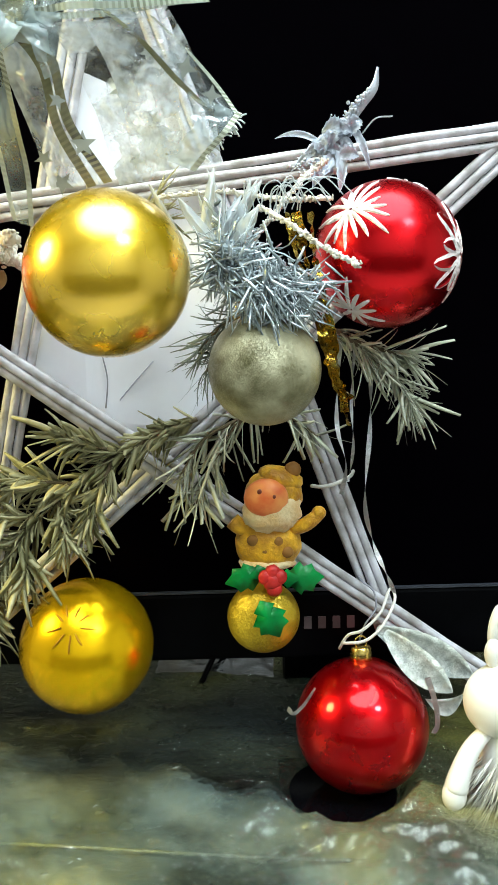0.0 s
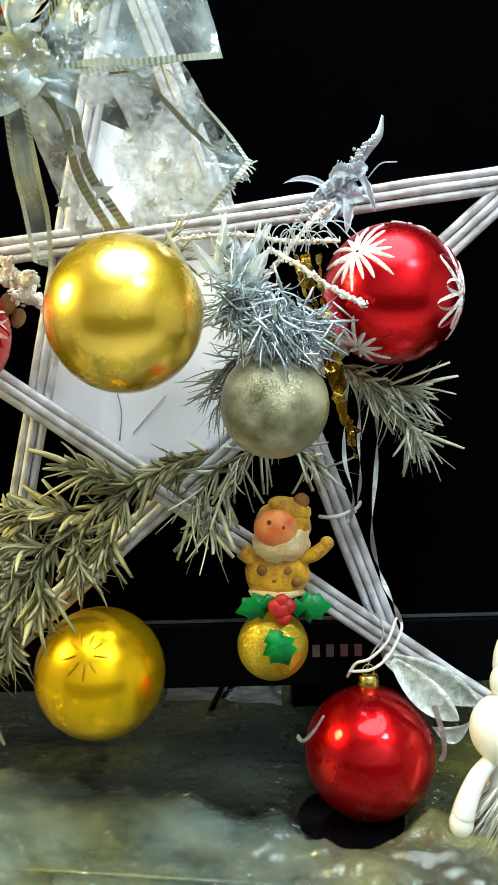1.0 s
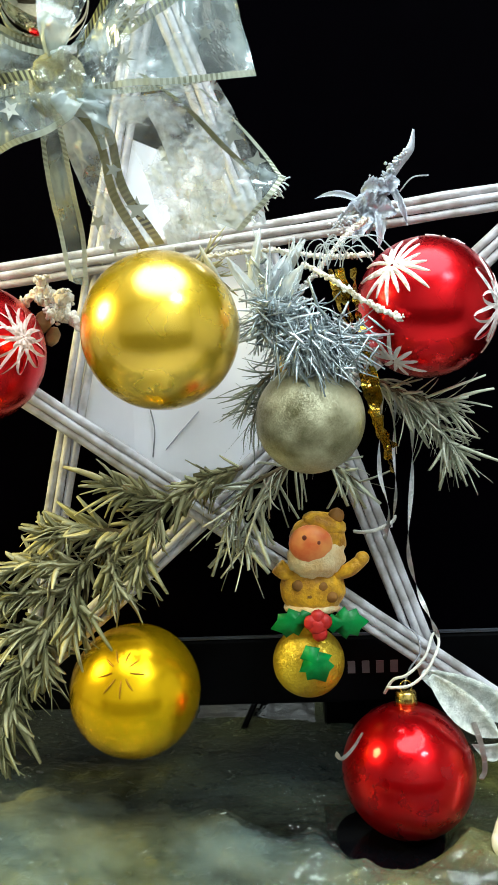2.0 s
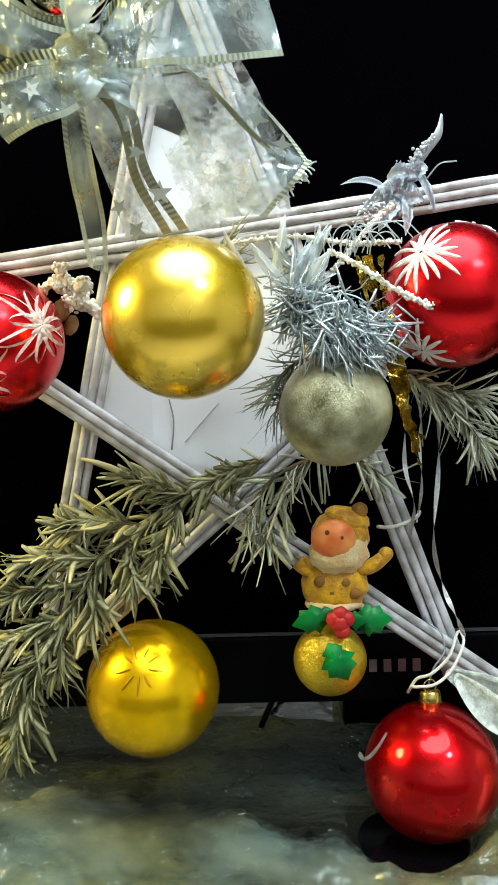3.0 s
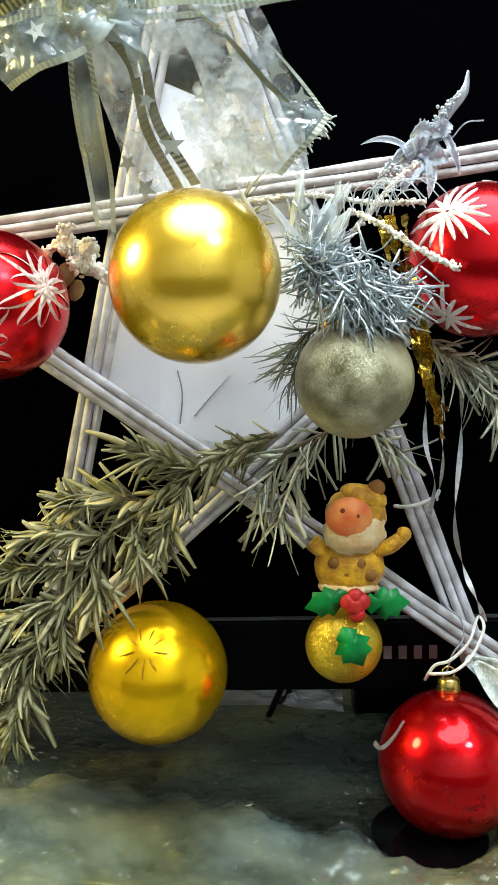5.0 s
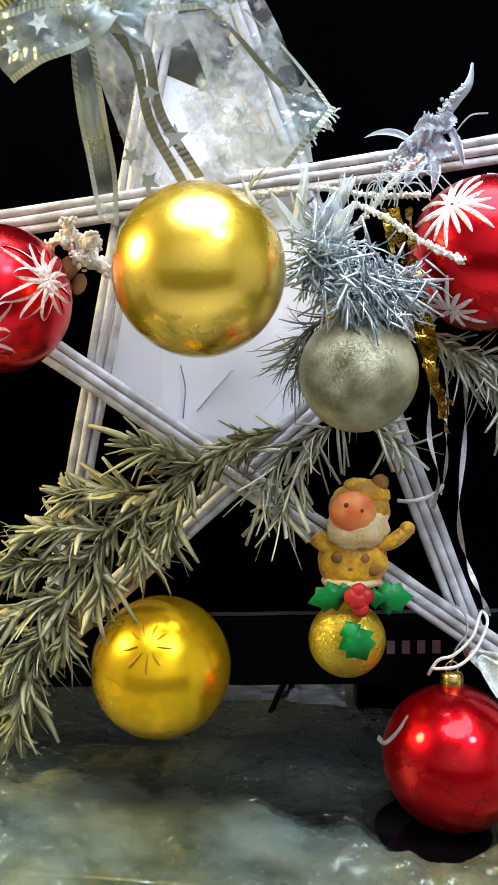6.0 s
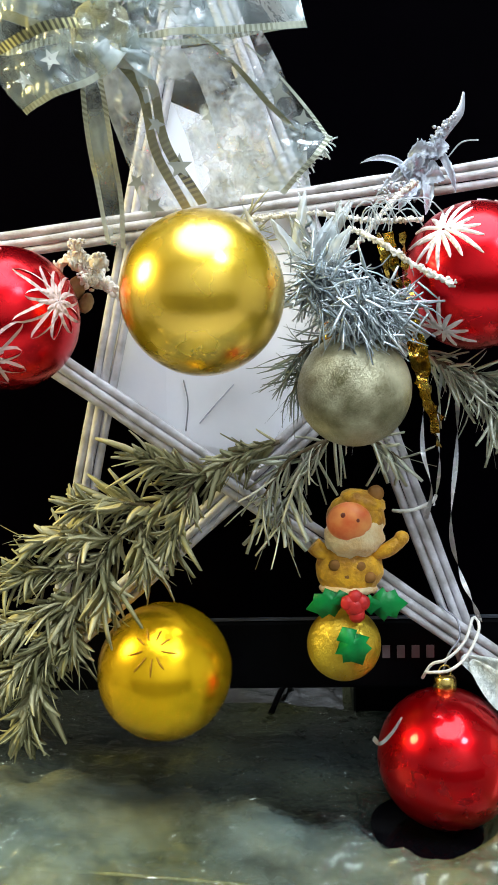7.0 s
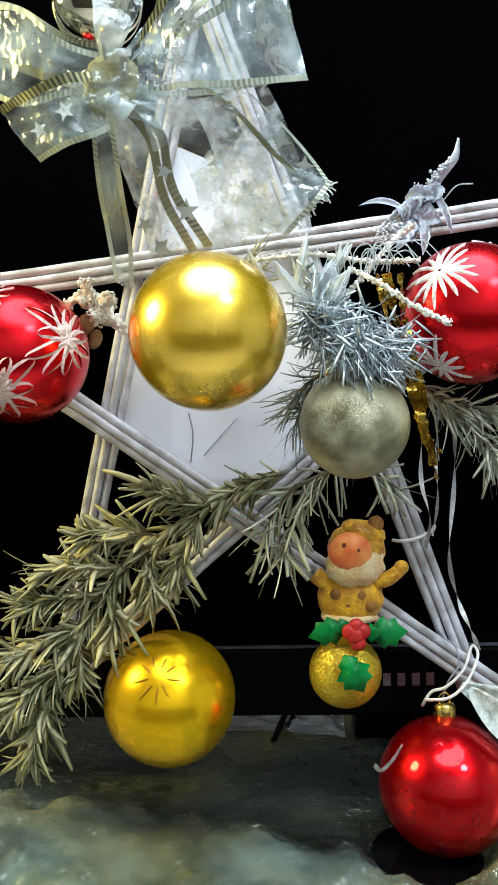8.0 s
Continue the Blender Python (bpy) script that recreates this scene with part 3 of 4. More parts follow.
def snowflake(t, r, n, size, petals, material, turn=0.0, width=0.16, gap=0.03, seed=1, hollow=False):
    """Raised painted petals round a point of a ball."""
    rg = random.Random(seed)
    n = Vector(n).normalized()
    a = n.cross(Vector((0, 0, 1))).normalized()
    b = n.cross(a)
    for k in range(petals):
        bm = bmesh.new()
        ang = turn + 2 * math.pi * k / petals + rg.uniform(-0.08, 0.08)
        ln = size * rg.uniform(0.6, 1.15)
        rows = []
        for i in range(9):
            u = i / 8
            w = size * width * (0.25 + 0.75 * math.sin(math.pi * min(1, 0.1 + u * 0.85)) ** 0.8) * (1 if i < 8 else 0.3)
            row = []
            for s, lift in ((-1, -0.0002), (-0.5, 0.0006), (0.5, 0.0006), (1, -0.0002)):
                q = gap * size + ln * u
                d = (a * math.cos(ang) + b * math.sin(ang)) * q + (b * math.cos(ang) - a * math.sin(ang)) * (w * s * 0.5 + 0.04 * size * math.sin(u * 3 + k))
                row.append(bm.verts.new((n * r + d).normalized() * (r + lift)))
            rows.append(row)
        for p, q in zip(rows, rows[1:]):
            for m in (0, 2) if hollow else range(3):
                bm.faces.new((p[m], p[m + 1], q[m + 1], q[m]))
        part("painted_petal", bm, material, t)


bauble("gold_bauble", (-0.0571, 0.3393, 0.2570), 0.0335, M_GOLD_SATIN, "satin gold bauble hanging over the star's top bar", crown=(0.1, 0.9, 0.45))
low_gold = bauble("gold_bauble", (-0.0843, 0.4077, 0.0708), 0.0345, M_GOLD_GLOSS, "polished gold bauble under the long pine branch", crown=(-0.2, 0.95, 0.2))
snowflake(low_gold, 0.0345, (-0.06, -0.78, 0.60), 0.0085, 9, M_ETCHED, 0.2, width=0.13, gap=0.55, seed=5)
red_r = bauble("red_bauble", (0.0620, 0.3810, 0.2674), 0.0328, M_RED_SATIN, "satin red bauble with white glitter snowflakes by the silver leaf", crown=(-0.4, 0.7, 0.6))
snowflake(red_r, 0.0328, (-0.56, -0.62, 0.52), 0.0215, 17, M_GLITTER_WHITE, 0.1, width=0.12, seed=2)
snowflake(red_r, 0.0328, (0.90, -0.42, -0.02), 0.0270, 11, M_GLITTER_WHITE, 0.3, width=0.34, seed=3, hollow=True)
snowflake(red_r, 0.0328, (-0.52, -0.45, -0.74), 0.016, 11, M_GLITTER_WHITE, 0.5, seed=4)
snowflake(red_r, 0.0328, (0.30, 0.10, 1.0), 0.014, 10, M_GLITTER_WHITE, 0.0, seed=6)
red_l = bauble("red_bauble", (-0.1514, 0.3815, 0.2488), 0.0328, M_RED_SATIN, "satin red bauble with pinkish glitter snowflakes by the white berries", crown=(0.3, 0.7, 0.6))
snowflake(red_l, 0.0328, (-0.02, -0.86, -0.50), 0.0240, 10, M_GLITTER_DUSTY, 0.0, width=0.36, seed=7, hollow=True)
snowflake(red_l, 0.0328, (0.86, -0.50, 0.22), 0.0250, 11, M_GLITTER_DUSTY, 0.4, width=0.30, seed=8, hollow=True)
snowflake(red_l, 0.0328, (-0.02, -0.86, -0.50), 0.0105, 11, M_GLITTER_DUSTY, 0.3, width=0.30, seed=17)
snowflake(red_l, 0.0328, (0.86, -0.50, 0.22), 0.0105, 11, M_GLITTER_DUSTY, 0.1, width=0.26, seed=18)
snowflake(red_l, 0.0328, (-0.30, -0.50, 0.80), 0.016, 10, M_GLITTER_DUSTY, 0.2, width=0.32, seed=9, hollow=True)
red_low = bauble("red_bauble", (0.0585, 0.3990, 0.0314), 0.0342, M_RED_GLOSS, "glossy red bauble with brass cap resting on the film", crown=(-0.02, 0.12, 1))
bauble("glitter_bauble", (0.0070, 0.3650, 0.2170), 0.0250, M_CHAMPAGNE, "champagne glitter bauble under a tuft of silver tinsel", crown=(-0.3, 0.5, 0.8))
bauble("mirror_bauble", (-0.1068, 0.3563, 0.3993), 0.0200, M_CHROME, "mirror-bright silver gold bauble behind the bow", crown=(0, 0.7, 0.7))

# string, wire hook and foil curls at the glossy red bauble
hook = bmesh.new()
tube(hook, glide([(0.0565, 0.405, 0.072), (0.060, 0.407, 0.082), (0.066, 0.411, 0.089), (0.0655, 0.416, 0.097), (0.060, 0.419, 0.101), (0.058, 0.424, 0.103)], 20), 0.0005, 6)
tagged(part("wire_hook", hook, M_WIRE), "bent grey wire hook between red bauble and star", "hook")
string = bmesh.new()
tube(string, glide([(0.048, 0.405, 0.073), (0.0515, 0.401, 0.0745), (0.060, 0.400, 0.0765), (0.069, 0.404, 0.083), (0.0765, 0.414, 0.093), (0.0745, 0.419, 0.097), (0.068, 0.408, 0.088), (0.058, 0.402, 0.081), (0.051, 0.404, 0.0775), (0.047, 0.407, 0.069)], 50), 0.0008, 7)
tagged(part("white_string", string, M_STRING), "white string tied round the star's lower bar", "string")


tie = bmesh.new()
tube(tie, glide([(0.0325, 0.421, 0.1525), (0.0370, 0.4165, 0.1530), (0.0440, 0.4160, 0.1545), (0.0520, 0.4180, 0.1580), (0.0545, 0.423, 0.1600)], 16), 0.0010, 7)
tagged(part("white_string", tie, M_STRING), "short white string tied round the star's slanting bar", "string")


def foil(name, pts, width, material, label, category, twist=0.0, parent=None, seed=0, crinkle=0.0):
    """A narrow foil ribbon that follows points and twists on its way."""
    bm = bmesh.new()
    line = glide(pts, 10 * len(pts))
    left, right = [], []
    for i, p in enumerate(line):
        tan = (line[min(i + 1, len(line) - 1)] - line[max(i - 1, 0)]).normalized()
        s = tan.cross(Vector((0, 1, 0))).normalized()
        a = twist * i / len(line) + seed + 60 * crinkle * noise.noise(Vector((i * 0.35, seed, 2.0)))
        p = p + crinkle * Vector((noise.noise(Vector((i * 0.9, seed, 0))), noise.noise(Vector((i * 0.9, seed, 5))), 0)) * 0.03
        d = s * math.cos(a) + tan.cross(s) * math.sin(a)
        left.append(bm.verts.new(p + d * width / 2)), right.append(bm.verts.new(p - d * width / 2))
    for i in range(len(line) - 1):
        bm.faces.new((left[i], right[i], right[i + 1], left[i + 1]))
    bmesh.ops.solidify(bm, geom=bm.faces[:], thickness=0.00012)
    ob = part(name, bm, material, parent)
    return tagged(ob, label, category) if not parent else ob


foil("foil_curl", [(0.0185, 0.370, 0.0545), (0.0215, 0.367, 0.0535), (0.0265, 0.366, 0.0590), (0.0315, 0.369, 0.0655)], 0.0024, M_FOIL, "curl of silver foil beside the glossy red bauble", "ribbon", 0.8)
foil("foil_curl", [(0.090, 0.392, 0.060), (0.0935, 0.388, 0.048), (0.0945, 0.386, 0.038), (0.092, 0.384, 0.034)], 0.0028, M_FOIL, "curl of silver foil beside the glossy red bauble", "ribbon", 1.2)
foil("foil_strand", [(0.044, 0.395, 0.234), (0.0425, 0.396, 0.205), (0.043, 0.397, 0.186), (0.0475, 0.397, 0.168), (0.0455, 0.398, 0.153)], 0.0022, M_FOIL, "thin silver foil strand hanging from the tinsel", "ribbon", 7)
foil("foil_strand", [(0.050, 0.392, 0.225), (0.049, 0.393, 0.200), (0.0505, 0.394, 0.178), (0.0485, 0.395, 0.160)], 0.0016, M_FOIL, "thin silver foil strand hanging from the tinsel", "ribbon", 9)
foil("foil_strand", [(0.058, 0.393, 0.215), (0.0585, 0.395, 0.185), (0.057, 0.396, 0.150), (0.0620, 0.398, 0.128), (0.0690, 0.400, 0.112), (0.0740, 0.401, 0.101)], 0.0024, M_FOIL, "thin silver foil strand hanging from the tinsel", "ribbon", 14)
for k, off in enumerate((0.0, 0.006, -0.004)):
    foil("gold_foil_strip", [(0.020 + off, 0.362, 0.284), (0.0245 + off * 0.7, 0.357 + k * 0.003, 0.262), (0.030 + off * 0.5, 0.358, 0.245), (0.0365 + off * 0.4, 0.360, 0.218), (0.0445 - off * 0.3, 0.364, 0.192 + k * 0.006)], 0.0046 - 0.0007 * k, M_GOLD_FOIL, "crinkled gold foil strip beside the tinsel", "ribbon", 5 + 4 * k, seed=k, crinkle=0.035)

# ---- tinsel ----
tinsel = thing("tinsel_tuft", "bushy silver tinsel tuft above the champagne bauble", "tinsel")
rng = random.Random(11)
core = glide([(-0.018, 0.372, 0.292), (-0.006, 0.368, 0.270), (0.004, 0.362, 0.252), (0.018, 0.364, 0.244), (0.026, 0.372, 0.240)], 40)
bm = bmesh.new()
tube(bm, core, 0.0011, 6)
part("core_wire", bm, M_WIRE, tinsel)
bm = bmesh.new()
for k in range(820):
    i = int(rng.triangular(2, 40, 20))
    d = Vector((rng.gauss(0, 1), rng.gauss(-0.35, 0.8), rng.gauss(0.05, 1))).normalized()
    blade(bm, core[i] + d * 0.001, d, rng.uniform(0.006, 0.0155), rng.uniform(0.0008, 0.0021), Vector((rng.gauss(0, 0.25), rng.gauss(0, 0.25), rng.gauss(-0.1, 0.25))), rng, segs=2, thick=0.15, tip=0.6)
for k in range(170):
    d = Vector((rng.gauss(0, 1), rng.gauss(-0.5, 0.6), rng.gauss(0.1, 1))).normalized()
    blade(bm, Vector((-0.009 + rng.gauss(0, 0.0045), 0.359 + rng.gauss(0, 0.003), 0.262 + rng.gauss(0, 0.0045))), d, rng.uniform(0.010, 0.021), rng.uniform(0.0008, 0.0020), Vector((rng.gauss(0, 0.15), rng.gauss(0, 0.15), rng.gauss(-0.05, 0.15))), rng, segs=2, thick=0.15, tip=0.5)
for k in range(130):
    d = Vector((rng.gauss(0.2, 0.6), rng.gauss(-0.5, 0.3), rng.gauss(-0.9, 0.4))).normalized()
    blade(bm, Vector((0.006 + rng.gauss(0, 0.006), 0.350 + rng.gauss(0, 0.003), 0.250 + rng.gauss(0, 0.004))), d, rng.uniform(0.008, 0.018), rng.uniform(0.0008, 0.0018), Vector((0, 0.1, -0.1)), rng, segs=2, thick=0.15, tip=0.5)
for k in range(420):
    d = Vector((rng.gauss(0.35, 0.9), rng.gauss(-0.5, 0.5), rng.gauss(-0.15, 0.8))).normalized()
    blade(bm, Vector((0.012 + rng.gauss(0, 0.008), 0.354 + rng.gauss(0, 0.003), 0.2515 + rng.gauss(0, 0.006))), d, rng.uniform(0.007, 0.016), rng.uniform(0.0008, 0.0020), Vector((rng.gauss(0, 0.3), 0.1, rng.gauss(-0.15, 0.3))), rng, segs=2, thick=0.15, tip=0.5)
tagged(part("tinsel_fringe", bm, M_SILVER, tinsel), kind="stuff")

feather = thing("frosted_spray", "spray of frosted clear blades pointing up from the tinsel", "spray")
for k in range(15):
    bm = bmesh.new()
    a = rng.gauss(0.0, 0.32)
    d = Vector((math.sin(a) - 0.05, rng.uniform(-0.35, 0.3), math.cos(a)))
    blade(bm, Vector((-0.010 + rng.gauss(0, 0.006), 0.366, 0.268 + rng.gauss(0, 0.004))), d, rng.uniform(0.020, 0.038), rng.uniform(0.0040, 0.0085), Vector((rng.gauss(0, 0.15), -0.1, rng.gauss(-0.05, 0.1))), rng, segs=4, thick=0.12)
    part("blade", bm, M_FEATHER, feather)
bm = bmesh.new()
for k in range(16):
    c0 = Vector((-0.002 + rng.uniform(0, 0.03), 0.366, 0.280 + rng.uniform(0, 0.006)))
    a = rng.uniform(-0.4, 0.9)
    tube(bm, glide([c0, c0 + Vector((0.006 * a, -0.002, 0.010)), c0 + Vector((0.016 * a + 0.004, -0.003, 0.013)), c0 + Vector((0.022 * a + 0.008, -0.002, 0.006))], 10), 0.0003, 5)
tagged(part("curled_hair", bm, M_FEATHER, feather), kind="stuff")


# ---- pine branches ----
def pine(name, label, stems, count, length, width, material, seed, spread=0.75, fwd=1.0, droop=(0, 0, -0.15), thin=0.0013, blunt=0.32, avoid=None, curl=0.36):
    t = thing(name, label, "pine branch")
    rg = random.Random(seed)
    lines = [glide(s, 30) for s in stems]
    for ln in lines:
        bm = bmesh.new()
        tube(bm, ln, lambda u: thin * (1 - 0.6 * u), 7)
        part("stem", bm, M_STEM, t)
    total = sum((a[-1] - a[0]).length for a in lines)
    for ln in lines:
        bm = bmesh.new()
        for k in range(int(count * (ln[-1] - ln[0]).length / total)):
            i = min(29, int(30 * rg.random() ** 0.85))
            tan = (ln[i + 1] - ln[i]).normalized()
            o = tan.orthogonal()
            o.rotate(Matrix.Rotation(rg.uniform(0, 6.283), 3, tan))
            d = tan * fwd * rg.uniform(0.6, 1.1) + o.normalized() * spread * rg.uniform(0.3, 1.4)
            end = ln[i] + d.normalized() * length * 0.8
            if avoid and ((end.x - avoid[0]) ** 2 + (end.z - avoid[1]) ** 2) ** 0.5 < avoid[2]:
                continue
            if d.y > 0.25:
                d.y *= 0.3
            blade(bm, ln[i].lerp(ln[i + 1], rg.random()), d, length * rg.uniform(0.6, 1.15), width * rg.uniform(0.55, 1.2),
                  Vector(droop) + Vector((rg.gauss(0, curl), rg.gauss(0, 0.6 * curl), rg.gauss(0, curl))), rg, segs=4, tip=blunt, thick=0.22)
        tagged(part("needles", bm, material, t), kind="stuff")
    return t


pine("pine_branch", "long drooping frosted green artificial pine branch on the star", [
    [(-0.026, 0.410, 0.189), (-0.050, 0.407, 0.179), (-0.077, 0.404, 0.164), (-0.110, 0.402, 0.135), (-0.132, 0.401, 0.102), (-0.147, 0.400, 0.070), (-0.157, 0.399, 0.040)],
    [(-0.060, 0.404, 0.173), (-0.078, 0.400, 0.177), (-0.092, 0.398, 0.182)],
    [(-0.086, 0.402, 0.157), (-0.108, 0.397, 0.160), (-0.127, 0.394, 0.158)],
    [(-0.104, 0.400, 0.141), (-0.126, 0.395, 0.143), (-0.145, 0.392, 0.141)],
    [(-0.117, 0.400, 0.128), (-0.138, 0.395, 0.126), (-0.156, 0.392, 0.124)],
    [(-0.127, 0.399, 0.111), (-0.145, 0.395, 0.104), (-0.162, 0.392, 0.095)],
    [(-0.137, 0.399, 0.090), (-0.150, 0.396, 0.081), (-0.165, 0.394, 0.070)],
    [(-0.068, 0.403, 0.168), (-0.074, 0.399, 0.154), (-0.080, 0.397, 0.141)],
    [(-0.095, 0.401, 0.149), (-0.093, 0.397, 0.139), (-0.091, 0.395, 0.129)],
    [(-0.114, 0.400, 0.129), (-0.111, 0.397, 0.118), (-0.112, 0.395, 0.110)],
    [(-0.131, 0.399, 0.104), (-0.127, 0.396, 0.095), (-0.128, 0.395, 0.088)],
], 1150, 0.0170, 0.0037, M_NEEDLE, 21, spread=0.8, fwd=1.0, blunt=0.45, curl=0.30)
pine("pine_sprig", "snow-dusted pale green pine sprig below the champagne bauble", [
    [(0.006, 0.404, 0.200), (-0.008, 0.402, 0.184), (-0.020, 0.400, 0.164), (-0.026, 0.399, 0.148)],
    [(0.000, 0.404, 0.199), (0.018, 0.404, 0.192), (0.034, 0.404, 0.181)],
    [(-0.004, 0.404, 0.190), (-0.022, 0.402, 0.180), (-0.034, 0.401, 0.162)],
], 120, 0.0165, 0.0022, M_NEEDLE_PALE, 22, spread=0.95, blunt=0.8, droop=(0, 0, -0.3), avoid=(0.014, 0.156, 0.023))
pine("pine_sprig", "snow-dusted pale green pine sprig below the red bauble", [
    [(0.036, 0.394, 0.236), (0.052, 0.391, 0.226), (0.068, 0.388, 0.212), (0.076, 0.386, 0.200)],
    [(0.050, 0.392, 0.228), (0.064, 0.389, 0.224), (0.074, 0.388, 0.222)],
], 170, 0.0165, 0.0019, M_NEEDLE_PALE, 23, spread=0.8, blunt=0.6, droop=(0.05, 0, -0.3))
pine("pine_sprig", "dark green pine sprig between gold and champagne baubles", [
    [(0.000, 0.385, 0.245), (-0.012, 0.383, 0.236), (-0.022, 0.382, 0.226)],
    [(-0.004, 0.386, 0.232), (-0.016, 0.385, 0.222), (-0.020, 0.385, 0.214)],
], 130, 0.0150, 0.0011, M_NEEDLE_DARK, 24, spread=0.9)

pine("pine_sprig", "short green pine sprig behind the satin gold bauble", [
    [(-0.082, 0.386, 0.276), (-0.060, 0.384, 0.284), (-0.036, 0.384, 0.284)],
    [(-0.064, 0.385, 0.282), (-0.050, 0.383, 0.287), (-0.040, 0.382, 0.292)],
], 70, 0.0130, 0.0020, M_NEEDLE, 25, spread=1.1, droop=(0, 0, 0.25))


# ---- snowy twigs, berries, silver leaf ----
def snowy_twig(label, pts, r, seed):
    rg = random.Random(seed)
    line = glide(pts, 50)
    t = thing("snowy_twig", label, "twig")
    bm = bmesh.new()
    tube(bm, line, lambda u: r * (1 + 0.35 * noise.noise(Vector((u * 30, seed, 0)))), 8)
    part("stalk", bm, M_SNOWY, t)
    bm = bmesh.new()
    for p in line:
        for _ in range(3):
            o = Vector((rg.gauss(0, 1), rg.gauss(-0.3, 1), rg.gauss(0, 1))).normalized() * r * rg.uniform(0.7, 1.5)
            ellipsoid(bm, p + o, [r * rg.uniform(0.3, 1.15) for _ in range(3)], u=7, v=5)
    tagged(part("snow_crust", bm, M_SNOWY, t), kind="stuff")


snowy_twig("thin twig crusted with white snow grains along the top bar", [(-0.040, 0.374, 0.2915), (-0.011, 0.371, 0.2935), (0.014, 0.371, 0.2905), (0.036, 0.374, 0.2912)], 0.0010, 1)
snowy_twig("thin twig crusted with white snow grains before the red bauble", [(0.004, 0.368, 0.287), (0.016, 0.354, 0.279), (0.030, 0.350, 0.269), (0.0455, 0.347, 0.2610)], 0.0010, 2)
snowy_twig("thin twig crusted with white snow grains along the top bar", [(-0.008, 0.374, 0.262), (0.010, 0.370, 0.283), (0.024, 0.374, 0.300), (0.034, 0.380, 0.308)], 0.0010, 3)
snowy_twig("knobbly snowy twig beside the red bauble", [(-0.134, 0.402, 0.274), (-0.122, 0.398, 0.279), (-0.112, 0.398, 0.268), (-0.100, 0.394, 0.260)], 0.0020, 4)
berries = thing("snowy_berries", "cluster of white snowy berries and buds by the red bauble", "berries")
rng = random.Random(31)
for k in range(11):
    bm = bmesh.new()
    c = Vector((-0.120 + rng.gauss(0, 0.006), 0.398 + rng.gauss(0, 0.003), 0.2735 + rng.gauss(0, 0.0055)))
    ellipsoid(bm, c, [rng.uniform(0.0018, 0.0040) for _ in range(3)], u=12, v=8, rough=0.4)
    for _ in range(14):
        o = Vector((rng.gauss(0, 1), rng.gauss(-0.4, 1), rng.gauss(0.3, 1))).normalized() * rng.uniform(0.002, 0.0045)
        ellipsoid(bm, c + o, [rng.uniform(0.0005, 0.0014) for _ in range(3)], u=7, v=5)
    part("berry", bm, M_SNOWY, berries)
for c, r in (((-0.1245, 0.402, 0.2640), (0.0045, 0.0040, 0.0060)), ((-0.1200, 0.403, 0.2570), (0.0035, 0.0035, 0.0050))):
    bm = bmesh.new()
    ellipsoid(bm, c, r, rot=(0, 20, 0), u=16, v=10, rough=0.15)
    part("brown_bud", bm, M_BUD, berries, "dry brown bud")

leaf = thing("silver_leaf", "silver glitter leaf spray clipped on the top bar", "leaf")


def leaf_blade(a, b, width, bend, material=M_SILVER_LEAF, parent=leaf, name="leaf", fold=0.35, serrate=0.0, label=""):
    """A folded pointed leaf from a to b, with thickness."""
    a, b = Vector(a), Vector(b)
    run = b - a
    s = run.cross(Vector((0, 1, 0))).normalized()
    bm = bmesh.new()
    n = 18
    rows = []
    for i in range(n + 1):
        u = i / n
        c = a + run * u + Vector(bend) * (4 * u * (1 - u))
        w = width * 0.5 * max(0.04, math.sin(math.pi * (0.06 + 0.94 * u)) ** 0.8)
        if serrate:
            w *= 1 + serrate * (1 if i % 3 == 0 else -0.5)
        rows.append([bm.verts.new(c - s * w + Vector((0, -fold * w, 0))), bm.verts.new(c - s * w * 0.5 + Vector((0, -fold * w * 0.25, 0))), bm.verts.new(c),
                     bm.verts.new(c + s * w * 0.5 + Vector((0, -fold * w * 0.25, 0))), bm.verts.new(c + s * w + Vector((0, -fold * w, 0)))])
    for p, q in zip(rows, rows[1:]):
        for m in range(4):
            bm.faces.new((p[m], p[m + 1], q[m + 1], q[m]))
    bmesh.ops.solidify(bm, geom=bm.faces[:], thickness=0.0005)
    return part(name, bm, material, parent, label)


bm = bmesh.new()
tube(bm, glide([(0.036, 0.410, 0.312), (0.046, 0.409, 0.329), (0.0535, 0.410, 0.3395), (0.0592, 0.411, 0.3470), (0.0608, 0.412, 0.3560)], 24), lambda u: 0.0036 - 0.0010 * u if u < 0.75 else 0.0029 - 0.0080 * (u - 0.75), 10, flat=0.35)
part("leaf", bm, M_SILVER_LEAF, leaf)
leaf_blade((0.046, 0.410, 0.333), (0.0575, 0.408, 0.309), 0.0040, (0.001, -0.003, 0.0), serrate=0.1)
leaf_blade((0.050, 0.410, 0.328), (0.020, 0.410, 0.308), 0.0058, (0.0, -0.005, 0.003), serrate=0.15)
leaf_blade((0.042, 0.409, 0.322), (0.043, 0.405, 0.298), 0.0055, (0.001, -0.004, 0.0), serrate=0.12)
leaf_blade((0.038, 0.410, 0.318), (0.012, 0.409, 0.323), 0.0032, (0.0, -0.003, 0.004))
leaf_blade((0.044, 0.408, 0.318), (0.030, 0.404, 0.300), 0.0065, (-0.002, -0.004, 0.0), serrate=0.15)
rng = random.Random(9)
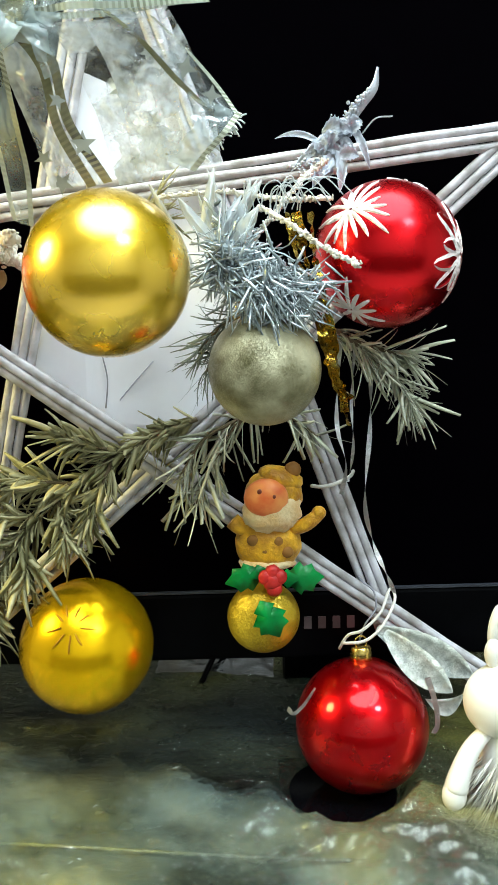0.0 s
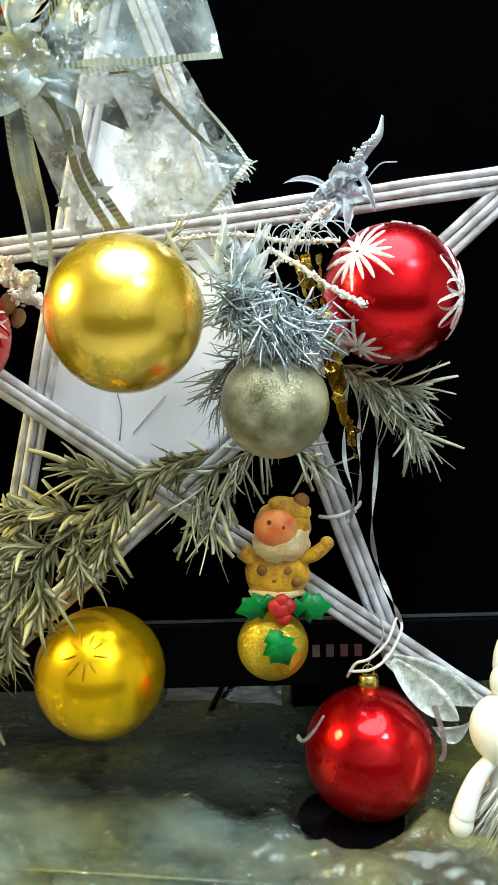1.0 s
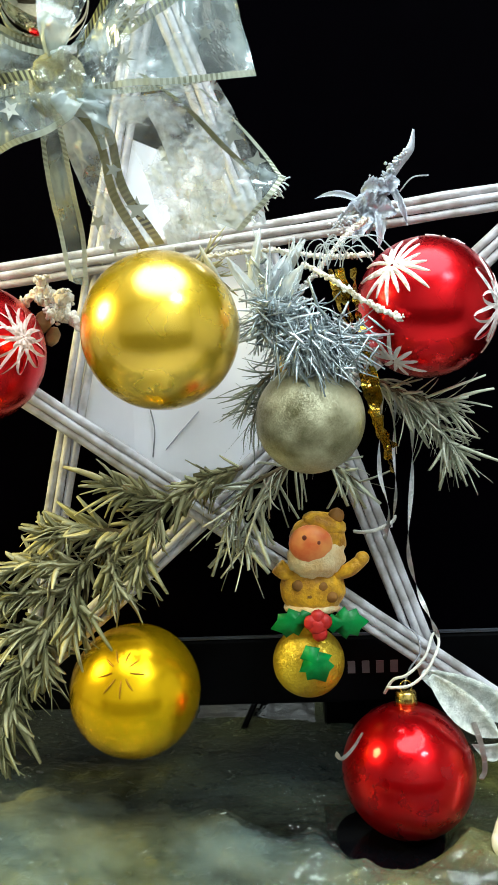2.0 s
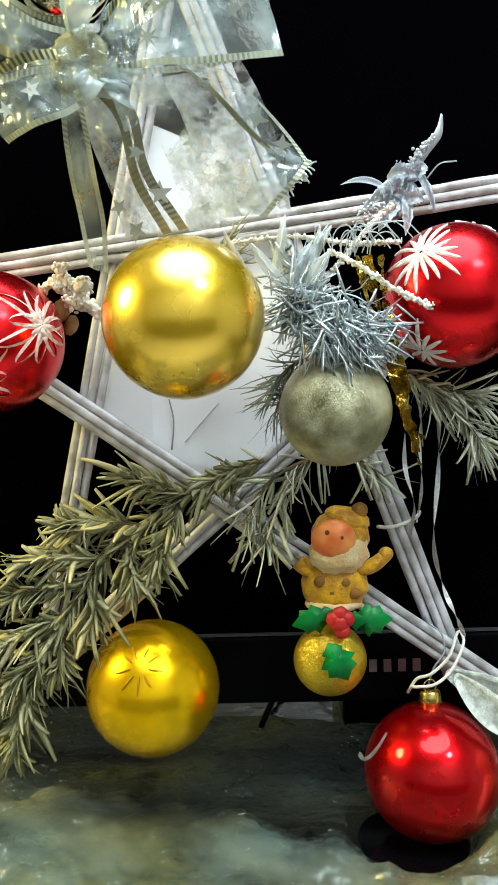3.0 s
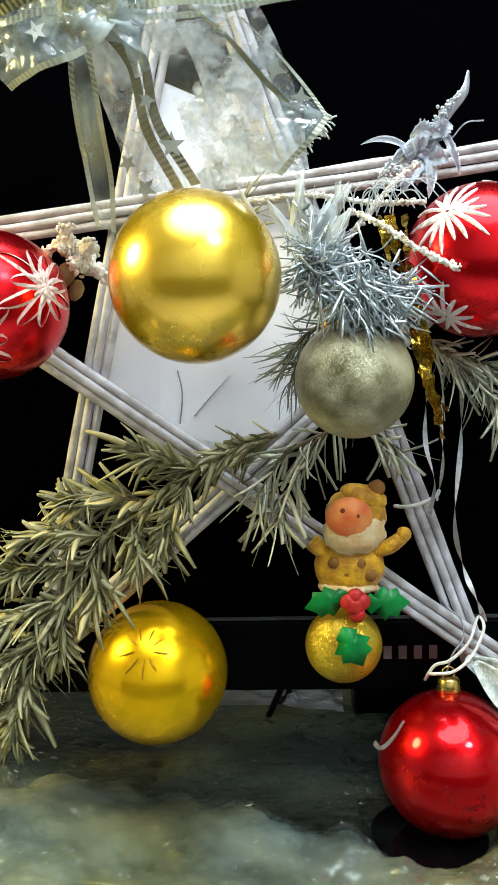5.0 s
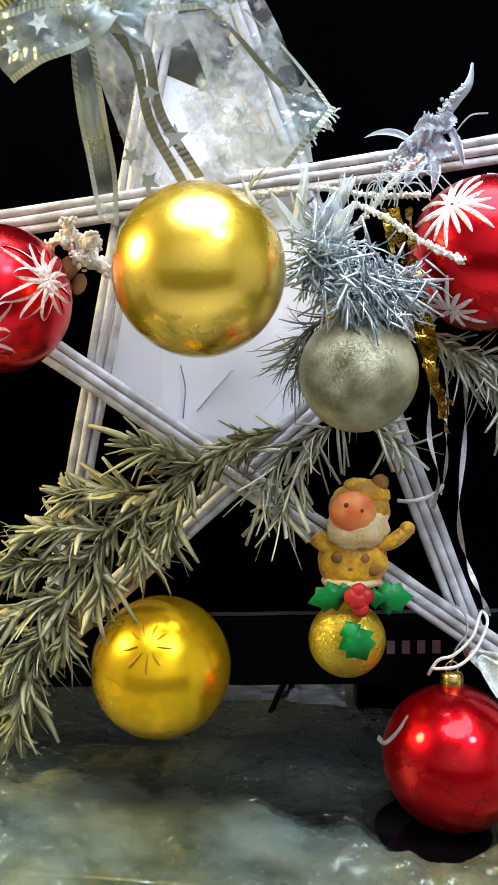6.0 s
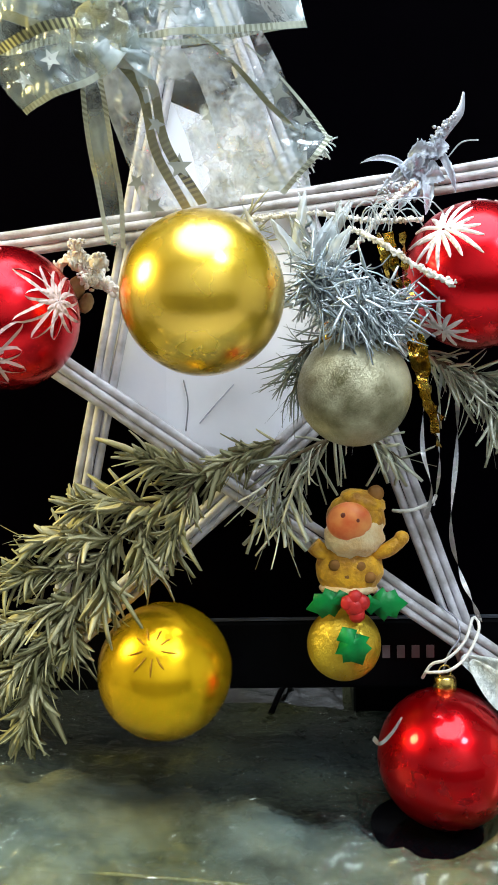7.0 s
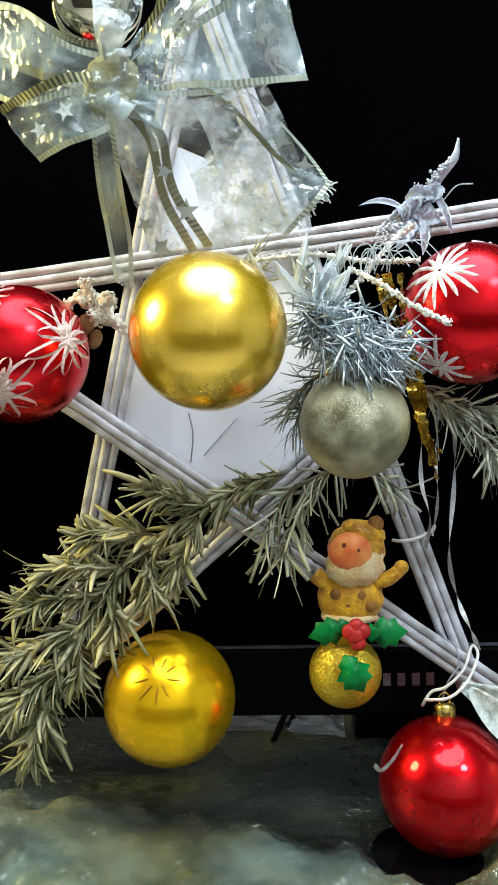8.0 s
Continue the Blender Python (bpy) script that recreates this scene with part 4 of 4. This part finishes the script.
for k in range(9):
    c = Vector((0.040 + rng.gauss(0, 0.006), 0.408 + rng.gauss(0, 0.0015), 0.318 + rng.gauss(0, 0.006)))
    a = rng.uniform(0, 6.283)
    leaf_blade(c, c + Vector((math.cos(a), -0.2, math.sin(a))) * rng.uniform(0.008, 0.014), rng.uniform(0.004, 0.008), (0.0, -0.003, 0.002), serrate=0.15, fold=0.8)
bm = bmesh.new()
rng = random.Random(8)
for k in range(260):
    u = rng.random()
    p = Vector((0.026, 0.407, 0.308)).lerp(Vector((0.056, 0.409, 0.345)), u) + Vector((rng.gauss(0, 0.0026 * (1.2 - u)), rng.gauss(-0.001, 0.001), rng.gauss(0, 0.0026 * (1.2 - u))))
    ellipsoid(bm, p, (rng.uniform(0.0004, 0.0010),) * 3, u=6, v=4)
tagged(part("bead_crust", bm, M_SILVER_LEAF, leaf), kind="stuff")
bm = bmesh.new()
tube(bm, glide([(0.054, 0.411, 0.326), (0.060, 0.410, 0.3325), (0.068, 0.410, 0.3335)], 12), 0.0004, 5)
part("loose_thread", bm, M_FEATHER, leaf)

glass_leaf = thing("white_leaf_spray", "pale glittered leaf spray along the star's lower bar", "leaf")
leaf_blade((0.066, 0.405, 0.081), (0.116, 0.402, 0.056), 0.0180, (0.002, -0.004, 0.002), M_WHITE_LEAF, glass_leaf, fold=0.5)
leaf_blade((0.070, 0.403, 0.080), (0.104, 0.396, 0.050), 0.0160, (0.0, -0.005, 0.0), M_WHITE_LEAF, glass_leaf, fold=0.5)
leaf_blade((0.110, 0.399, 0.047), (0.0900, 0.395, 0.047), 0.0095, (0.0, -0.003, -0.003), M_WHITE_LEAF, glass_leaf, fold=0.5)

# ---- holly ornament and the little figure on it ----
holly = thing("holly_bauble", "small yellow glitter bauble with green holly leaves", "bauble", "baubles")
bm = bmesh.new()
ellipsoid(bm, (0.0076, 0.4119, 0.0846), (0.0190, 0.0150, 0.0190), u=40, v=26)
part("shell", bm, M_YELLOW_BALL, holly)


def holly_leaf(c, length, width, turn, tilt):
    """A felt leaf with scalloped spines."""
    bm = bmesh.new()
    half = ((-0.5, 0.0), (-0.30, 0.30), (-0.24, 0.22), (-0.02, 0.50), (0.06, 0.34), (0.24, 0.42), (0.30, 0.22), (0.5, 0.0))
    rim = [(x * length, z * width) for x, z in half] + [(x * length, -z * width) for x, z in half[-2:0:-1]]
    n = len(rim)
    m = pose(*c, 90 + tilt, -turn, 0)
    f = [bm.verts.new(m @ Vector((x, y, 0.0009 - 3.0 * abs(y) ** 2 / width * 0.1 + 0.15 * abs(y)))) for x, y in rim]
    r = [bm.verts.new(m @ Vector((x, y, -0.0004 + 0.15 * abs(y)))) for x, y in rim]
    ct, cb = bm.verts.new(m @ Vector((0, 0, 0.0004))), bm.verts.new(m @ Vector((0, 0, -0.0006)))
    for k in range(n):
        j = (k + 1) % n
        bm.faces.new((ct, f[k], f[j])), bm.faces.new((cb, r[j], r[k])), bm.faces.new((f[k], r[k], r[j], f[j]))
    return part("holly_leaf", bm, M_GREEN_LEAF, holly, "green felt leaf")


holly_leaf((-0.0010, 0.402, 0.1095), 0.0235, 0.0165, 198, -8)
holly_leaf((0.0265, 0.402, 0.1090), 0.0235, 0.0170, 3, -8)
holly_leaf((0.0105, 0.3945, 0.0900), 0.0215, 0.0190, -62, 0)
for dx, dz, r in ((0, 0, 0.0050), (-0.0032, 0.0018, 0.0040), (0.0034, 0.002, 0.0040), (0.001, -0.0042, 0.0040), (0.0, 0.0046, 0.0038)):
    bm = bmesh.new()
    ellipsoid(bm, (0.0118 + dx, 0.3985, 0.1085 + dz), (r, r * 0.7, r), u=16, v=10, rough=0.15)
    part("berry", bm, M_BERRY, holly, "red felt berry")

bm = bmesh.new()
ellipsoid(bm, (0.0100, 0.4135, 0.1240), (0.0172, 0.0105, 0.0150), u=32, v=20, mi=2, rough=0.06)      # body
ellipsoid(bm, (0.0095, 0.4125, 0.1140), (0.0150, 0.0095, 0.0038), u=28, v=12, mi=1, rough=0.12)      # hem
ellipsoid(bm, (0.0125, 0.4110, 0.1500), (0.0148, 0.0115, 0.0138), u=32, v=20, mi=2, rough=0.05)      # head
ellipsoid(bm, (0.0115, 0.4062, 0.1430), (0.0150, 0.0085, 0.0115), u=28, v=16, mi=1, rough=0.18)      # ruff
ellipsoid(bm, (0.0085, 0.4012, 0.1505), (0.0112, 0.0055, 0.0098), u=28, v=16, mi=0)                  # face
for x, z in ((0.0052, 0.1545), (0.0122, 0.1520)):
    ellipsoid(bm, (x, 0.3968, z), (0.0013, 0.0009, 0.0014), u=10, v=8, mi=3)
ellipsoid(bm, (0.0160, 0.4105, 0.1592), (0.0118, 0.0100, 0.0056), rot=(0, 16, 0), u=24, v=12, mi=2, rough=0.1)
ellipsoid(bm, (0.0220, 0.4080, 0.1635), (0.0042, 0.0035, 0.0042), u=16, v=10, mi=4, rough=0.1)
tube(bm, glide([(0.022, 0.411, 0.132), (0.028, 0.409, 0.1345), (0.0335, 0.409, 0.1385), (0.0365, 0.409, 0.1415)], 12), lambda u: 0.0038 - 0.0012 * abs(u - 0.4), 12, mi=2)
ellipsoid(bm, (0.0355, 0.409, 0.1410), (0.0038, 0.0036, 0.0036), u=16, v=10, mi=2)
tube(bm, glide([(-0.001, 0.412, 0.132), (-0.005, 0.411, 0.1335), (-0.0085, 0.411, 0.1365)], 10), 0.0044, 12, mi=2)
for x, z in ((0.0020, 0.1275), (0.0085, 0.1225), (0.0145, 0.1270), (0.0195, 0.1215)):
    ellipsoid(bm, (x, 0.4050, z), (0.0032, 0.0018, 0.0030), u=12, v=8, mi=4)
M_PATCH = mat("brown_plush_patch", (0.30, 0.13, 0.02), 0.7, vary=0.2, bump=0.6)
tagged(part("plush_figurine", bm, [M_SKIN, M_PLUSH_WHITE, M_PLUSH_GOLD, M_DOT, M_PATCH]), "small golden brown plush figurine with cream ruff on the holly bauble", "figurine")

# ---- white figurine on the table ----
bm = bmesh.new()
ellipsoid(bm, (0.1235, 0.377, 0.0550), (0.0190, 0.0160, 0.0185), u=32, v=20)
ellipsoid(bm, (0.1190, 0.380, 0.0920), (0.0032, 0.0030, 0.0110), rot=(0, 8, 0), u=16, v=12)
ellipsoid(bm, (0.1340, 0.382, 0.0900), (0.0034, 0.0030, 0.0120), rot=(0, 14, 0), u=16, v=12)
ellipsoid(bm, (0.1180, 0.378, 0.0790), (0.0042, 0.0040, 0.0075), u=16, v=12)
ellipsoid(bm, (0.1280, 0.378, 0.0250), (0.0140, 0.0130, 0.0270), u=24, v=16)
tube(bm, glide([(0.116, 0.374, 0.0415), (0.1075, 0.370, 0.0340), (0.1015, 0.367, 0.0220), (0.0990, 0.366, 0.0110)], 16), lambda u: 0.0036 + 0.0026 * u if u < 0.9 else 0.0040, 12)
ellipsoid(bm, (0.0990, 0.366, 0.0120), (0.0060, 0.0055, 0.0080), u=16, v=12)
rng = random.Random(77)
for k in range(420):
    a = rng.uniform(0, 6.283)
    p = Vector((0.126 + 0.012 * math.cos(a), 0.374 + 0.010 * math.sin(a), rng.uniform(0.004, 0.030)))
    blade(bm, p, Vector((math.cos(a) * 0.8 - 0.25, math.sin(a) * 0.8, -0.75)), rng.uniform(0.008, 0.017), 0.0009, Vector((0, 0, -0.2)), rng, segs=2, thick=0.3)
for w in bm.verts:
    w.co.z = max(w.co.z, TOP + 0.001)
tagged(part("white_figurine", bm, M_WHITE_PLUSH), "white pearly long-eared figurine with a tinsel skirt on the table", "figurine")

# ---- organza bow ----
bow = thing("organza_bow", "sheer organza bow with gold-striped edges and printed stars", "bow")


def organza(a, b, wave, seed, bands=(M_BAND, M_BAND), band=0.0042, name="ribbon", cloth=None, nu=64, nv=22):
    """A sheer ribbon between two edge curves, with its woven edges."""
    bm = bmesh.new()
    grid = sheet(bm, a, b, nu, nv, wave, 5.0, seed)
    pts = [[v.co.copy() for v in row] for row in grid]
    rib = part(name, bm, cloth or M_ORGANZA, bow)
    for side, material in zip((0, 1), bands):
        if not material:
            continue
        outer, inner = [], []
        for row in pts:
            e, o = (row[0], row[-1]) if side == 0 else (row[-1], row[0])
            outer.append(e + Vector((0, -0.0006, 0)))
            inner.append(e + (o - e).normalized() * (band if material is M_BAND else band * 0.6) + Vector((0, -0.0009, 0)))
        bm = bmesh.new()
        sheet(bm, outer, inner, nu * 2, 2)
        part("woven_edge", bm, material, rib, "gold-striped woven edge" if material is M_BAND else "pale woven edge")
    return pts


def prints(pts, spots, material, seed):
    rg = random.Random(seed)
    for u, v, r, n, inner in spots:
        row = pts[int(u * (len(pts) - 1))]
        p = row[int(v * (len(row) - 1))]
        bm = bmesh.new()
        star_shape(bm, p + Vector((0, -0.0010, 0)), r * 0.78, inner, n, rg.uniform(0, 1.2))
        part("printed_star", bm, material, bow, "small printed star", smooth=False)


g = organza([(-0.088, 0.337, 0.372), (-0.072, 0.330, 0.392), (-0.050, 0.330, 0.412), (-0.030, 0.345, 0.414)],
            [(-0.088, 0.336, 0.352), (-0.068, 0.331, 0.354), (-0.046, 0.331, 0.3545), (-0.0155, 0.345, 0.3615)], 0.006, 1.0, (M_BAND, M_BAND_PALE))
prints(g, [(0.45, 0.45, 0.0085, 8, 0.18), (0.75, 0.35, 0.006, 5, 0.42), (0.35, 0.75, 0.006, 8, 0.3), (0.82, 0.7, 0.005, 5, 0.42), (0.6, 0.2, 0.005, 5, 0.42)], M_PRINT, 1)
g = organza([(-0.030, 0.345, 0.414), (-0.040, 0.358, 0.408), (-0.066, 0.360, 0.392), (-0.088, 0.350, 0.374)],
            [(-0.0155, 0.345, 0.3615), (-0.026, 0.360, 0.366), (-0.056, 0.362, 0.362), (-0.086, 0.350, 0.356)], 0.005, 2.0, (M_BAND, M_BAND_PALE))
g = organza([(-0.090, 0.337, 0.362), (-0.112, 0.329, 0.360), (-0.132, 0.332, 0.354), (-0.147, 0.345, 0.352)],
            [(-0.090, 0.337, 0.344), (-0.100, 0.331, 0.336), (-0.114, 0.332, 0.332), (-0.129, 0.345, 0.329)], 0.005, 3.0, (M_BAND, M_BAND_PALE))
prints(g, [(0.5, 0.5, 0.0055, 5, 0.42), (0.8, 0.6, 0.005, 5, 0.42)], M_PRINT_PALE, 2)
g = organza([(-0.094, 0.340, 0.370), (-0.114, 0.334, 0.374), (-0.134, 0.338, 0.390), (-0.152, 0.350, 0.396)],
            [(-0.093, 0.340, 0.356), (-0.116, 0.338, 0.354), (-0.138, 0.344, 0.352), (-0.156, 0.352, 0.362)], 0.006, 4.0, (M_BAND_PALE, M_BAND_PALE))
g = organza([(-0.096, 0.350, 0.378), (-0.118, 0.352, 0.384), (-0.140, 0.356, 0.398), (-0.160, 0.360, 0.404)],
            [(-0.096, 0.352, 0.364), (-0.120, 0.356, 0.364), (-0.142, 0.360, 0.372), (-0.162, 0.362, 0.378)], 0.005, 5.0, (M_BAND_PALE, M_BAND))
# upper loops round the mirror bauble
g = organza([(-0.086, 0.346, 0.372), (-0.078, 0.340, 0.392), (-0.072, 0.345, 0.412), (-0.070, 0.352, 0.425)],
            [(-0.078, 0.340, 0.368), (-0.062, 0.334, 0.384), (-0.050, 0.340, 0.396), (-0.042, 0.350, 0.408)], 0.004, 6.0, (M_BAND, M_BAND))
# hanging ends
g = organza([(-0.1065, 0.345, 0.350), (-0.1075, 0.352, 0.330), (-0.1058, 0.362, 0.306), (-0.1015, 0.366, 0.281)],
            [(-0.0985, 0.347, 0.346), (-0.0970, 0.360, 0.325), (-0.0955, 0.372, 0.304), (-0.0945, 0.374, 0.279)], 0.003, 7.0, (M_BAND_PALE, M_BAND_PALE))
g = organza([(-0.092, 0.342, 0.348), (-0.083, 0.343, 0.336), (-0.0785, 0.348, 0.314), (-0.067, 0.356, 0.293)],
            [(-0.083, 0.340, 0.348), (-0.0745, 0.339, 0.338), (-0.0705, 0.345, 0.318), (-0.056, 0.352, 0.295)], 0.003, 8.0, (M_BAND, M_BAND))
prints(g, [(0.8, 0.9, 0.007, 5, 0.42), (0.55, 0.6, 0.005, 5, 0.42)], M_PRINT, 3)
g = organza([(-0.066, 0.352, 0.366), (-0.048, 0.360, 0.354), (-0.034, 0.370, 0.341), (-0.022, 0.376, 0.331)],
            [(-0.040, 0.372, 0.365), (-0.025, 0.376, 0.352), (-0.013, 0.378, 0.339), (-0.003, 0.376, 0.325)], 0.003, 9.0, (M_BAND, M_BAND_PALE))
prints(g, [(0.55, 0.55, 0.007, 4, 0.4), (0.82, 0.6, 0.006, 4, 0.4)], M_PRINT, 4)
g = organza([(-0.003, 0.376, 0.327), (-0.010, 0.372, 0.317), (-0.018, 0.374, 0.309), (-0.024, 0.378, 0.303)],
            [(-0.026, 0.372, 0.335), (-0.032, 0.370, 0.326), (-0.038, 0.372, 0.317), (-0.042, 0.376, 0.310)], 0.004, 10.0, (M_BAND_PALE, None))
g = organza([(-0.080, 0.352, 0.356), (-0.072, 0.376, 0.340), (-0.066, 0.390, 0.320), (-0.060, 0.396, 0.300)],
            [(-0.044, 0.362, 0.362), (-0.034, 0.384, 0.346), (-0.030, 0.394, 0.325), (-0.034, 0.398, 0.304)], 0.012, 11.0, (None, None), cloth=M_CELLO, nu=90, nv=50)
prints(g, [(0.4, 0.35, 0.006, 5, 0.42), (0.6, 0.7, 0.0055, 5, 0.42), (0.85, 0.3, 0.005, 5, 0.42), (0.2, 0.8, 0.005, 5, 0.42)], M_PRINT_PALE, 5)
g = organza([(-0.104, 0.352, 0.350), (-0.098, 0.366, 0.330), (-0.092, 0.374, 0.312), (-0.088, 0.380, 0.296)],
            [(-0.082, 0.350, 0.350), (-0.080, 0.364, 0.332), (-0.076, 0.374, 0.314), (-0.070, 0.380, 0.298)], 0.008, 12.0, (None, None), cloth=M_ORGANZA_THICK)
prints(g, [(0.75, 0.1, 0.0055, 5, 0.42), (0.98, 0.3, 0.007, 5, 0.42)], M_PRINT, 6)
g = organza([(-0.070, 0.346, 0.362), (-0.060, 0.362, 0.345), (-0.054, 0.374, 0.326), (-0.052, 0.384, 0.303)],
            [(-0.034, 0.356, 0.366), (-0.024, 0.370, 0.350), (-0.016, 0.380, 0.330), (-0.012, 0.388, 0.308)], 0.009, 15.0, (None, None), cloth=M_CELLO, nu=90, nv=50)
bm = bmesh.new()
ellipsoid(bm, (-0.0955, 0.3325, 0.3560), (0.0115, 0.0022, 0.0135), u=40, v=24, rough=0.14)
part("knot", bm, M_GLUE, bow, "yellow glued knot")
rng = random.Random(66)
for k in range(9):
    a = 2 * math.pi * k / 9 + rng.uniform(-0.5, 0.5)
    out, sd = Vector((math.cos(a), 0, math.sin(a))), Vector((-math.sin(a), 0, math.cos(a)))
    o, ln, w = Vector((-0.0885 + rng.gauss(0, 0.005), 0.334 + rng.gauss(0, 0.002), 0.3575 + rng.gauss(0, 0.005))), rng.uniform(0.018, 0.036), rng.uniform(0.005, 0.014)
    back = Vector((rng.gauss(0, 0.005), rng.uniform(0.000, 0.012), rng.gauss(0, 0.005)))
    bm = bmesh.new()
    sheet(bm, [o + out * 0.002 - sd * 0.002, o + out * ln * 0.5 - sd * w * 0.7 + Vector((0, -0.003, 0)), o + out * ln - sd * w + back],
          [o + out * 0.002 + sd * 0.002, o + out * ln * 0.5 + sd * w * 0.7 + Vector((0, -0.003, 0)), o + out * ln + sd * w + back], 30, 14, 0.006, 7.0, 20.0 + k)
    part("gathered_fold", bm, M_ORGANZA, bow)
rng = random.Random(55)
bm = bmesh.new()
for k in range(26):
    p = Vector((-0.003, 0.374, 0.326)).lerp(Vector((-0.022, 0.373, 0.305)), rng.random())
    d = Vector((0.8, rng.gauss(0, 0.4), rng.gauss(-0.3, 0.6))) * rng.uniform(0.0015, 0.0045)
    tube(bm, glide([p, p + d * 0.5 + Vector((0, 0, 0.0004)), p + d], 5), 0.0004, 5)
tagged(part("frayed_fringe", bm, M_PRINT_PALE, bow), kind="stuff")
